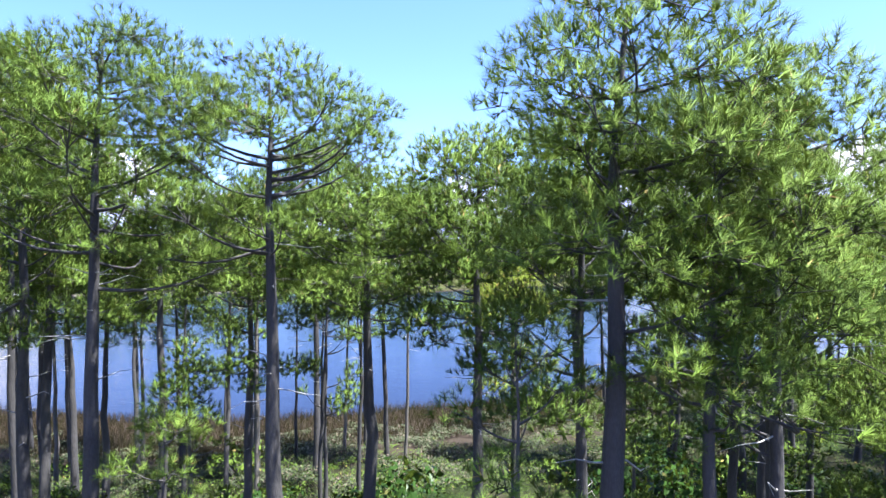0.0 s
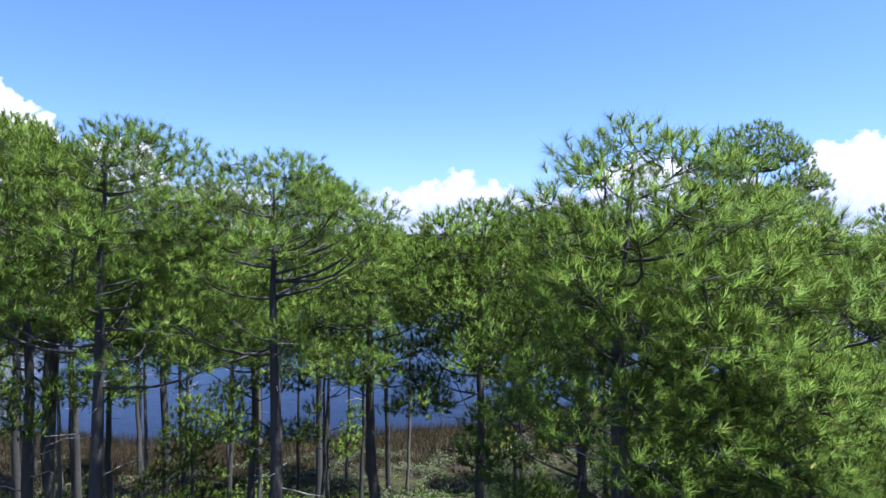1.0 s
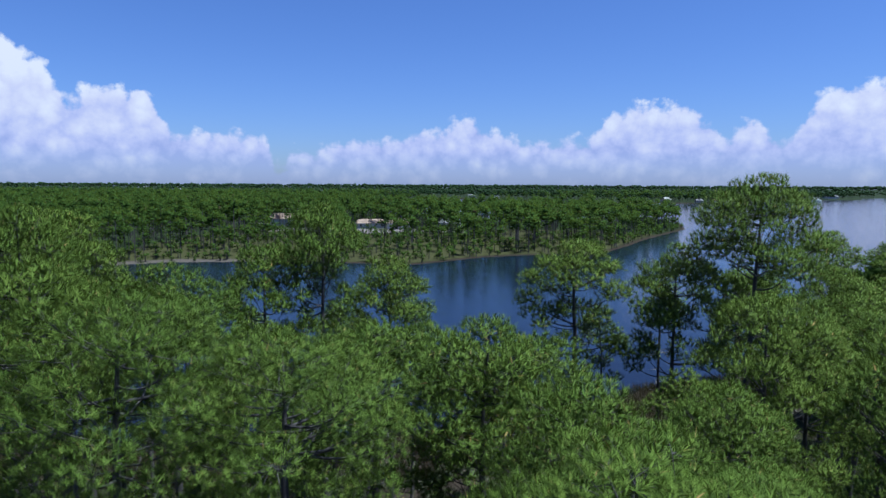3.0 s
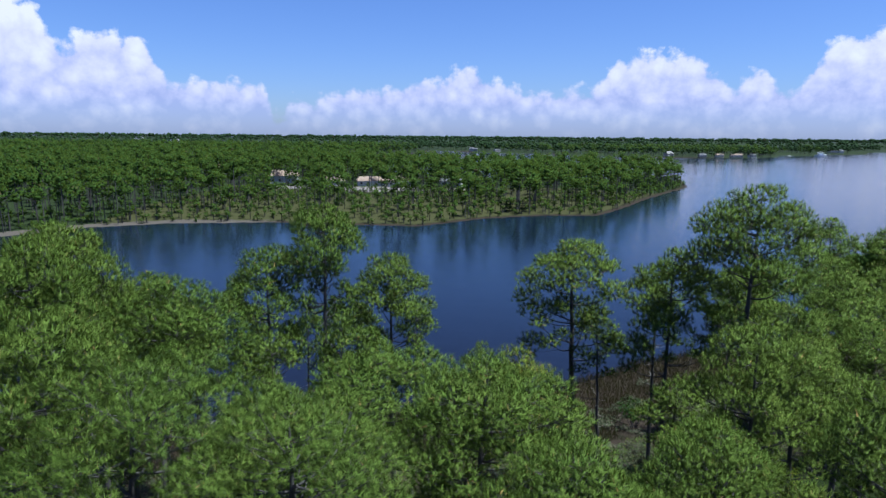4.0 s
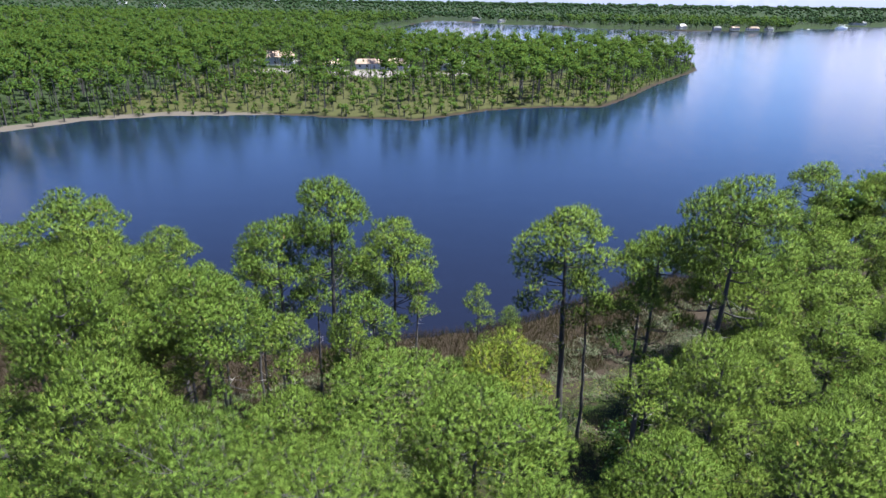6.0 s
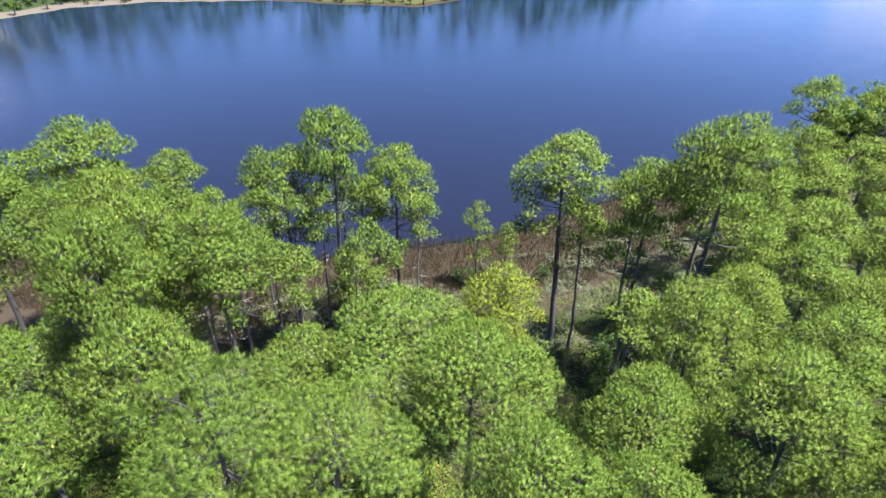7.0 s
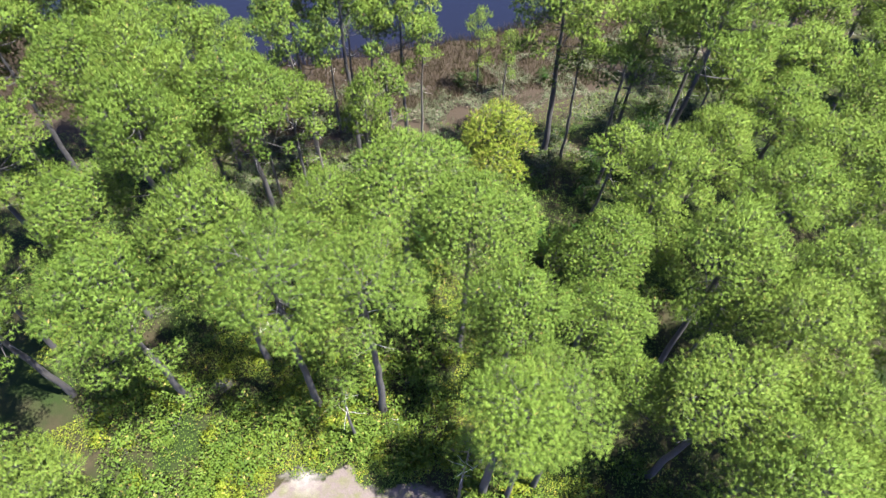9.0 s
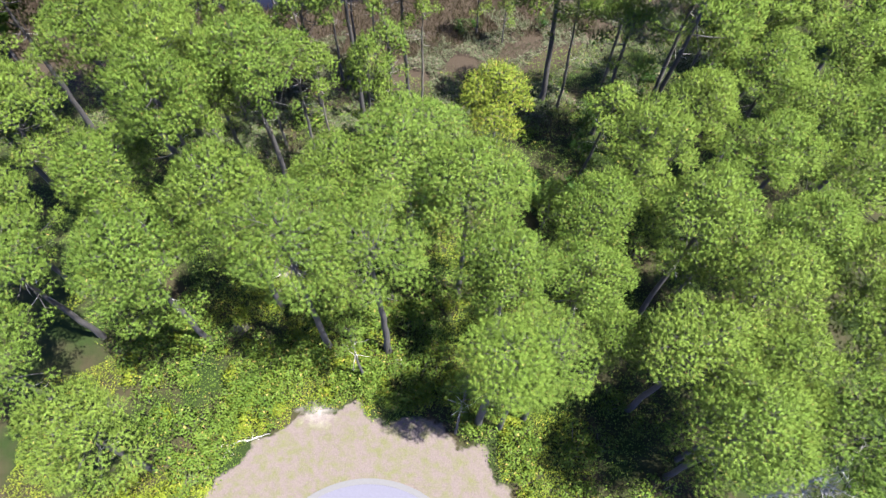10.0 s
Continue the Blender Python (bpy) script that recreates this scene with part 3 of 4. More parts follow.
# the foremost pines, each with its own build: x, y, top, crown radius, crown base over ground, limbs, lean, trunk radius, turn, leaf
FOREMOST = [
    (2.85, 11.0, 23.6, 2.7, 14.0, 96, 0.4, 0.23, 0.0, NEEDLES_LIGHT), (4.6, 10.8, 21.0, 2.3, 12.5, 40, 0.3, 0.15, 0.5, NEEDLES_LIGHT),
    (-4.9, 17.4, 23.9, 3.9, 14.5, 86, 0.3, 0.21, 2.0, NEEDLES), (-10.1, 17.6, 24.9, 4.4, 14.5, 98, -0.3, 0.20, 4.0, NEEDLES),
    (6.6, 11.6, 22.4, 3.0, 11.5, 60, 0.4, 0.15, 3.0, NEEDLES), (1.1, 10.3, 17.6, 1.5, 9.5, 14, 0.1, 0.08, 1.0, NEEDLES_LIGHT), (-6.9, 14.6, 15.2, 1.4, 8.5, 9, 0.3, 0.09, 1.0, NEEDLES),
]


def build_foremost():
    for n, (x, y, top, r, base, limbs, lean, tr, turn, leaf) in enumerate(FOREMOST):
        z = float(height(x, y))
        small = r < 2
        ob = make_pine(71 + n, top - z, base, r, max(10, int(limbs * 0.8)), 0.28, needles=52, length=0.27, width=0.0095, spread=1.5, inner=10, shoot_width=0.01, leaf=leaf, lean=lean, trunk_r=tr, dead=8,
                       puff=0.78 if not small else 0.55, gap=0.9 if not small else 0.75, dome=0.42, lower=3,
                       label="young pine with upright bright green shoots" if small else "tall pine with long fine needles and dark limbs")
        ob.matrix_basis = pose(x, y, z, 0, 0, math.degrees(turn))


YELLOW = [make_pine(51, 15.0, 7.0, 3.3, 36, 0.27, dome=0.7, label="yellowish green pine near the marsh edge", trunk_r=0.15, leaf=NEEDLES_YELLOW)]

# x, y, height of the top above the water, crown radius, kind, turn
PINES = [
    (-14.6, 21.2, 25.6, 3.8, 4),
    (-20.2, 28.8, 27.2, 3.5, 5), (-21.8, 33.2, 26.8, 4.0, 0), (-16.0, 34.5, 23.7, 4.0, 1), (-31.3, 48.0, 25.0, 4.5, 2), (-9.2, 44.6, 26.8, 3.6, 3),
    (-13.5, 44.0, 23.8, 3.5, 4), (-4.5, 47.6, 22.7, 3.4, 5), (10.5, 47.5, 24.0, 4.4, 0), (19.0, 39.0, 29.0, 4.2, 1), (15.5, 42.0, 24.3, 3.4, 2),
    (-3.4, 27.5, 22.0, 4.6, 3), (-8.5, 26.2, 20.8, 3.2, 4), (1.2, 22.6, 23.1, 4.2, 5), (14.5, 27.8, 23.3, 3.3, 0), (24.0, 28.8, 21.1, 3.6, 1),
    (17.3, 20.8, 23.4, 3.7, 2), (11.3, 23.2, 20.6, 3.1, 3), (-20.6, 17.8, 23.0, 4.0, 4), (-25.8, 25.3, 19.8, 4.0, 5), (20.9, 16.5, 22.4, 3.6, 0),
    (15.5, 12.6, 21.0, 4.0, 1), (17.8, 7.0, 23.6, 3.8, 2), (4.0, 17.6, 22.6, 3.5, 4), (-19.8, 36.0, 19.0, 3.2, 3),
    (-23.0, 7.0, 20.0, 3.4, 0), (-30.0, 18.0, 22.0, 4.0, 1), (-33.0, 30.0, 23.0, 4.2, 2), (-28.0, 38.0, 23.5, 4.0, 3), (-38.0, 42.0, 24.0, 4.2, 4),
    (30.0, 44.0, 20.5, 3.8, 5), (27.0, 37.0, 20.5, 3.6, 0), (34.0, 51.0, 20.8, 3.6, 1), (31.0, 24.0, 22.0, 3.8, 2), (27.0, 13.0, 23.0, 4.0, 3), (24.0, 7.0, 23.0, 4.0, 4),
    (38.0, 36.0, 24.0, 4.2, 5), (43.0, 57.0, 20.0, 3.8, 0), (-26.0, 52.0, 20.0, 3.2, 1), (-20.0, 47.0, 19.0, 3.0, 2), (22.5, 47.0, 22.0, 3.2, 3),
    (42.3, 66.5, 23.4, 3.8, 2), (29.0, 58.0, 19.5, 3.2, 4), (50.0, 62.0, 23.0, 4.0, 5), (24.0, 42.0, 20.5, 3.4, 0), (33.0, 31.0, 22.0, 3.8, 1),
    (25.0, 21.5, 21.5, 3.6, 2), (28.5, 17.5, 22.0, 3.6, 3), (21.5, 11.5, 21.5, 3.4, 4), (19.0, 8.5, 21.0, 3.2, 5), (29.0, 32.0, 21.0, 3.6, 1), (20.0, 33.0, 21.0, 3.2, 2), (12.0, 14.5, 16.5, 2.4, 3),
    (9.8, 18.0, 19.5, 3.2, 1), (37.0, 44.0, 20.5, 3.6, 2), (41.0, 50.0, 20.5, 3.6, 3), (37.0, 59.0, 20.5, 3.4, 4), (48.0, 66.0, 22.5, 3.8, 0), (-33.0, 22.0, 20.5, 3.6, 2), (-38.0, 33.0, 22.0, 3.8, 1), (34.0, 38.0, 21.0, 3.6, 5), (-27.0, 44.5, 21.5, 3.8, 3), (-36.0, 46.0, 22.0, 4.0, 5), (-24.5, 40.5, 21.0, 3.6, 0), (-29.0, 11.0, 20.0, 3.6, 5),
]
SLENDER = [(-17, 40), (-15.5, 50), (-18.5, 52), (-22, 44), (-24, 49), (-12, 50), (-10.5, 52.5), (-8, 50), (-6.5, 52), (-13.5, 38), (-11, 36), (-7.3, 36), (-5.5, 40), (-2.8, 46.5), 
           (-30, 43), (-35, 52), (-26, 41), (12.2, 46.0), (17, 48), (24, 50), (28, 52), (13, 35), (33, 60)]
SAPLINGS = [(3.4, 58.5, 11.8, 1.9), (6.5, 57.0, 10.0, 1.6), (-7.2, 37.5, 19.0, 2.3), (9.0, 29, 12, 2), (17, 31, 14, 2.4), (-12, 29, 14, 2.2), (21, 23, 14, 2.2)]


def place_all(kinds, spots, rng, full, wide):
    """Each spot: x, y, top, crown radius, kind. Copies first, the pattern itself goes to its first spot."""
    firsts = {}
    for x, y, top, r, k, *turn in spots:
        z = float(height(x, y))
        h = top - z
        m = Matrix.LocRotScale((x, y, z), Euler((radians(rng.uniform(-1.5, 1.5)), radians(rng.uniform(-1.5, 1.5)), turn[0] if turn else rng.uniform(0, 6.28))), (r / wide, r / wide, h / full))
        if k in firsts:
            copy_thing(kinds[k], m)
        else:
            firsts[k] = m
    for k, m in firsts.items():
        kinds[k].matrix_basis = m


tree_rng = random.Random(5)
for kinds, pick in ((BIG, lambda y: y < 39.5), (SHORE, lambda y: y >= 39.5)):
    place_all(kinds, [(x, y, top, r * 0.98, k) for x, y, top, r, k in PINES if pick(y)], tree_rng, 20.0, 3.9)
build_foremost()
place_all(THIN, [(x, y, 2.0 + tree_rng.uniform(15, 20), tree_rng.uniform(1.7, 2.5), i % 3) for i, (x, y) in enumerate(SLENDER)], tree_rng, 18.0, 2.2)
place_all(YOUNG, [(*s, i % 2) for i, s in enumerate(SAPLINGS)], tree_rng, 11.0, 2.4)
place_all(YELLOW, [(4.0, 34.4, 19.6, 3.3, 0)], tree_rng, 15.0, 3.3)


# ---- shrubs and undergrowth ----
def make_shrub(seed, r, h, leaves, size, material, label, lumps=9):
    rng = np.random.default_rng(seed)
    root = tagged(new("shrub"), label, "shrub", "shrubs under the pines")
    c = np.column_stack([rng.normal(0, 0.45 * r, lumps), rng.normal(0, 0.45 * r, lumps), h * rng.uniform(0.35, 0.75, lumps)])
    s = Soup()
    for q in c:
        s.tube(np.array([(q[0] * 0.1, q[1] * 0.1, -0.1), (q[0] * 0.5, q[1] * 0.5, q[2] * 0.5), tuple(q)]), np.array([0.03, 0.02, 0.008]), 4)
    child("stem", mesh_from("stem", *s.arrays(), BARK, True), root)
    which = rng.integers(0, lumps, leaves)
    d = unit(rng.normal(size=(leaves, 3)))
    d[:, 2] = np.abs(d[:, 2]) * 0.9 - 0.15
    rad = np.array([rng.uniform(0.35, 0.6) for _ in range(lumps)])[which][:, None] * r
    p = c[which] + d * rad * np.array([1, 1, 0.75]) * rng.uniform(0.45, 1.08, (leaves, 1))
    p[:, 2] = np.maximum(p[:, 2], 0.03)
    v, f = leaf_quads(rng, p, unit(d + rng.normal(0, 0.5, d.shape)), size)
    tri_soup = Soup()
    tri_soup.add(v, np.concatenate([f[:, [0, 1, 2]], f[:, [0, 2, 3]]]))
    soft = np.repeat(unit(d + np.array([0, 0, 0.45]) + rng.normal(0, 0.2, d.shape)), 4, 0)
    child("foliage", mesh_from("foliage", *tri_soup.arrays(), material, normals=soft), root)
    return root


SHRUBS = [make_shrub(61, 1.3, 1.7, 380, 0.11, LEAF_GREEN, "dense green evergreen shrub with small leaves"), make_shrub(62, 1.1, 1.2, 360, 0.095, LEAF_LIME, "low yellow-green shrub on sandy ground"),
          make_shrub(63, 1.2, 1.3, 340, 0.09, LEAF_GREY, "grey-green scrubby bush near the marsh"), make_shrub(64, 1.8, 3.2, 560, 0.14, LEAF_DARK, "dark glossy broad-leaved bush in shade", 12), make_shrub(65, 1.5, 2.2, 420, 0.12, LEAF_GREEN, "tall green shrub between the pines")]


def place_shrubs():
    rng = random.Random(9)
    spots = []
    tries = 0
    while len(spots) < 130 and tries < 9000:
        tries += 1
        x, y = (rng.uniform(-34, 26), rng.uniform(2, 34)) if tries % 3 else (rng.uniform(-48, 48), rng.uniform(20, 66))
        if abs(x) > 8 + 0.75 * (y + 10):
            continue
        if math.hypot(x - COURT[0], y - COURT[1]) < float(verge(x, y)) + rng.uniform(0.5, 1.2):
            continue
        d = float(from_shore(x, y))
        if d < 13 or (d < 26 and x > -12 and rng.random() < 0.5):
            continue
        near_court = math.hypot(x - COURT[0], y - COURT[1]) < 20
        k = rng.choices(range(5), (3, 4, 0.4, 0.2, 3) if near_court and x < 0 else (4, 1.2, 1.0, 1.0, 3) if d > 24 else (1, 0.5, 5, 0.7, 0.5))[0]
        g = rng.uniform(0.7, 1.45)
        spots.append((k, x, y, g))
    while len(spots) < 212:
        x, y = rng.uniform(-28, 0), rng.uniform(7, 22)
        if math.hypot(x - COURT[0], y - COURT[1]) > float(verge(x, y)) + 1.0 and abs(x) < 8 + 0.75 * (y + 10):
            spots.append((rng.choices((0, 1, 4), (3, 3, 2))[0], x, y, rng.uniform(0.7, 1.3)))
    while len(spots) < 236:
        x, y = rng.uniform(-22, 34), rng.uniform(40, 68)
        if 11 < float(from_shore(x, y)) < 26:
            spots.append((rng.choices((0, 2, 3), (1, 6, 0.6))[0], x, y, rng.uniform(0.5, 1.1)))
    for i in range(120):
        a = radians(rng.uniform(5, 178))
        r = float(verge(COURT[0] + math.cos(a), COURT[1] + math.sin(a))) + 0.9 + rng.expovariate(0.35)
        spots.append((rng.choices((0, 1, 4), (3, 5, 2))[0], COURT[0] + r * math.cos(a), COURT[1] + r * math.sin(a), rng.uniform(0.6, 1.2)))
    spots += [(3, 10.5, 31.0, 1.7), (3, 12.5, 29.5, 1.6), (3, 9.0, 33.5, 1.2), (3, 15.5, 44.0, 1.2), (3, 18.0, 47.0, 1.1), (3, 20.5, 44.5, 1.3), (3, 14.0, 39.5, 1.2), (3, 22.0, 50.0, 1.0), (3, 13.5, 33.0, 1.4),
              (3, 1.6, 59.0, 0.7), (3, 3.4, 59.4, 0.55), (3, 11.6, 59.9, 0.7), (3, 20.4, 62.4, 1.1), (3, 22.5, 60.5, 1.0), (2, -9.1, 57.3, 0.9), (2, 7.5, 57.5, 1.0)]
    firsts = {}
    for k, x, y, g in spots:
        m = Matrix.LocRotScale((x, y, float(height(x, y)) - 0.03), Euler((0, 0, rng.uniform(0, 6.28))), (g, g * rng.uniform(0.85, 1.15), g * rng.uniform(0.8, 1.1)))
        if k in firsts:
            copy_thing(SHRUBS[k], m)
        else:
            firsts[k] = m
    for k, m in firsts.items():
        SHRUBS[k].matrix_basis = m


place_shrubs()


def scatter_leaves(name, seed, count, x0, x1, y0, y1, tall, size, material, keep, label, category):
    """Low herbs and vines that nobody could count."""
    rng = np.random.default_rng(seed)
    x, y = rng.uniform(x0, x1, count), rng.uniform(y0, y1, count)
    ok = keep(x, y, rng)
    x, y = x[ok], y[ok]
    lump = np.sqrt(np.clip(0.5 + 0.5 * ripple(x * 8.3 + 3 + 4 * ripple(y * 2, x * 2), y * 7.7), 0, 1)) * (0.55 + 0.45 * ripple(x * 2.3, y * 2.9 + 2))
    ok = lump > 0.05
    x, y, lump = x[ok], y[ok], lump[ok]
    z = height(x, y) + (1 - rng.uniform(0, 1, len(x)) ** 2 * 0.75) * tall * lump + 0.03
    nrm = unit(np.column_stack([rng.normal(0, 0.5, len(x)), rng.normal(0, 0.5, len(x)), np.ones(len(x))]))
    v, f = leaf_quads(rng, np.column_stack([x, y, z]), nrm, size)
    tagged(new(name, mesh_from(name, v, f, material)), label, category, kind="stuff")


def blades(name, seed, count, x0, x1, y0, y1, tall, width, material, keep, label, category):
    rng = np.random.default_rng(seed)
    x, y = rng.uniform(x0, x1, count), rng.uniform(y0, y1, count)
    ok = keep(x, y, rng)
    x, y = x[ok], y[ok]
    n = len(x)
    foot = np.column_stack([x, y, height(x, y) - 0.03])
    a = rng.uniform(0, 6.28, n)
    side = np.column_stack([np.cos(a), np.sin(a), np.zeros(n)]) * width * 0.5
    tip = foot + np.column_stack([rng.normal(0, 0.3, n), rng.normal(0, 0.3, n), rng.uniform(0.5, 1.1, n)]) * tall
    v = np.stack([foot - side, foot + side, tip], 1).reshape(-1, 3)
    tagged(new(name, mesh_from(name, v, np.arange(len(v)).reshape(-1, 3), material)), label, category, kind="stuff")


def off_court(x, y, r):
    return np.hypot(x - COURT[0], y - COURT[1]) > r


def off_verge(x, y, more=0.0):
    return np.hypot(x - COURT[0], y - COURT[1]) > verge(x, y) + more


scatter_leaves("undergrowth", 71, 220000, -55, 55, -4, 62, 1.7, 0.078, LEAF_GREEN, lambda x, y, r: (from_shore(x, y) > 16) & off_verge(x, y) & (ripple(x * 1.3, y * 1.4) > -0.9) & (np.abs(x) < 10 + 0.8 * (y + 8)), "low green undergrowth of herbs and vines", "undergrowth")
scatter_leaves("vines", 72, 170000, -34, 20, 4, 34, 1.5, 0.065, LEAF_LIME, lambda x, y, r: (from_shore(x, y) > 18) & off_verge(x, y, 0.2) & (ripple(x * 0.9 + 2, y * 1.1) > 0.0) & (x < 12), "yellow-green vines over the ground", "undergrowth")
scatter_leaves("marsh_scrub", 76, 260000, -40, 45, 38, 76, 1.1, 0.10, LEAF_GREY, lambda x, y, r: (from_shore(x, y) > 8 + 4 * ripple(x * 0.7, y * 0.9)) & (from_shore(x, y) < 26) & (ripple(x * 2.1, y * 2.4 + 1) > -0.05), "low grey-green scrub behind the marsh", "scrub")
blades("marsh_grass", 73, 200000, -60, 60, 40, 95, 1.1, 0.06, MARSH, lambda x, y, r: (from_shore(x, y) > -1.0) & (from_shore(x, y) < 13 + 3 * ripple(x, y)), "brown marsh grass along the water's edge", "grass")
blades("scrub_grass", 74, 110000, -40, 40, 36, 72, 0.6, 0.04, LEAF_GREY, lambda x, y, r: (from_shore(x, y) > 9) & (from_shore(x, y) < 27) & (ripple(x * 1.9, y * 2.3 + 1) > -0.1), "pale grey-green grass behind the marsh", "grass")
blades("lawn_grass", 75, 40000, -22, 12, -6, 14, 0.10, 0.03, DRY_GRASS, lambda x, y, r: ~off_verge(x, y, 0.3) & off_court(x, y, COURT_R + 0.05), "short dry yellowish grass round the turning circle", "grass")


# ---- woods across the water ----
def far_tree(rng, H, R, base, tufts, count, length, width, lumps=7):
    """A light far pine: arrays of triangles for trunk and crown apart."""
    s = Soup()
    s.tube(np.array([(0, 0, -0.5), (0.1, 0, H * 0.5), (0, 0.1, H * 0.93)]), np.array([0.2, 0.15, 0.05]), 3)
    tv, tq = s.arrays()
    tf = np.concatenate([tq[:, [0, 1, 2]], tq[:, [0, 2, 3]]])
    mid, half = (base + H) / 2, (H - base) / 2
    soup = Soup()
    centres = unit(rng.normal(size=(lumps, 3))) * np.array([R, R, half]) * rng.uniform(0.35, 0.72, (lumps, 1))
    centres[0] = (0, 0, half * 0.45)
    n1 = add_cores(soup, rng, centres + np.array([0, 0, mid]), R * (rng.uniform(0.17, 0.28, lumps) if tufts else rng.uniform(0.26, 0.42, lumps)), 0.8, 0.45, 1.4)
    pick = centres[rng.integers(0, lumps, tufts)]
    d = unit(rng.normal(size=(tufts, 3)) + np.array([0, 0, 0.4]))
    p = pick + d * R * 0.46 + np.array([0, 0, mid])
    v, f, n2 = tuft_triangles(rng, p, unit(d + np.array([0, 0, 0.6])), count, length, width, 1.4)
    soup.add(v, f)
    cv, cf = soup.arrays()
    return tv, tf, cv, cf, np.concatenate([n1, n2])


def spread(templates, xs, ys, scales, rng, zs=None):
    """Join copies of far trees into two triangle soups, trunks and crowns."""
    tv_all, tf_all, cv_all, cf_all, cn_all = [], [], [], [], []
    tn = cn = 0
    zs = height(xs, ys) if zs is None else zs
    for k, (tv, tf, cv, cf, soft) in enumerate(templates):
        sel = np.arange(len(xs)) % len(templates) == k
        if not sel.any():
            continue
        a = rng.uniform(0, 6.28, sel.sum())
        g, gz = scales[sel] * rng.uniform(0.75, 1.35, sel.sum()), scales[sel] * rng.uniform(0.65, 1.2, sel.sum())
        c, s = np.cos(a)[:, None], np.sin(a)[:, None]
        cn_all.append(np.stack([c * soft[:, 0] - s * soft[:, 1], s * soft[:, 0] + c * soft[:, 1], np.broadcast_to(soft[:, 2], (len(a), len(soft)))], -1).reshape(-1, 3))
        c, s = c * g[:, None], s * g[:, None]
        for v, f, vs, fs, n in ((tv, tf, tv_all, tf_all, 0), (cv, cf, cv_all, cf_all, 1)):
            w = np.stack([c * v[:, 0] - s * v[:, 1] + xs[sel][:, None], s * v[:, 0] + c * v[:, 1] + ys[sel][:, None], gz[:, None] * v[:, 2] + zs[sel][:, None]], -1)
            start = tn if n == 0 else cn
            ff = f[None] + (start + np.arange(len(w)) * len(v))[:, None, None]
            vs.append(w.reshape(-1, 3))
            fs.append(ff.reshape(-1, 3))
            if n == 0:
                tn += w.shape[0] * len(v)
            else:
                cn += w.shape[0] * len(v)
    return tuple(np.concatenate(q) for q in (tv_all, tf_all, cv_all, cf_all, cn_all))


def wood(name, seed, spots, templates, scale, label, leaf=None):
    rng = np.random.default_rng(seed)
    xs, ys = spots
    tv, tf, cv, cf, soft = spread(templates, xs, ys, np.broadcast_to(scale, xs.shape) * np.ones(len(xs)), rng)
    root = tagged(new(name), label, "woods", kind="stuff")
    child("trunks", mesh_from("trunks", tv, tf, BARK), root)
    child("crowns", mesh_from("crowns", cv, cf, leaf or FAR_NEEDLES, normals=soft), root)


def jittered(seed, x0, x1, y0, y1, step, keep):
    rng = np.random.default_rng(seed)
    X, Y = np.meshgrid(np.arange(x0, x1, step), np.arange(y0, y1, step))
    X, Y = X.ravel() + rng.uniform(-0.6, 0.6, X.size) * step, Y.ravel() + rng.uniform(-0.6, 0.6, X.size) * step
    ok = keep(X, Y, rng)
    return X[ok], Y[ok]


def clearing(x, y):
    inside = np.zeros(x.shape, bool)
    for cx, cy, rx, ry, g in SAND_SPOTS:
        if cy > 100:
            inside |= ((x - cx) / rx) ** 2 + ((y - cy) / ry) ** 2 < 0.8
    return inside


def thinned(x, y, rng):
    """The strip of open pines between the clearing and the water."""
    strip = (x > -112) & (x < 25) & (y < 352)
    lane = np.minimum(np.abs(x + 0.12 * y), np.abs(x + 0.255 * y)) < 9
    return ~strip | (rng.uniform(0, 1, x.shape) < np.where(lane, 0.22, 0.55))


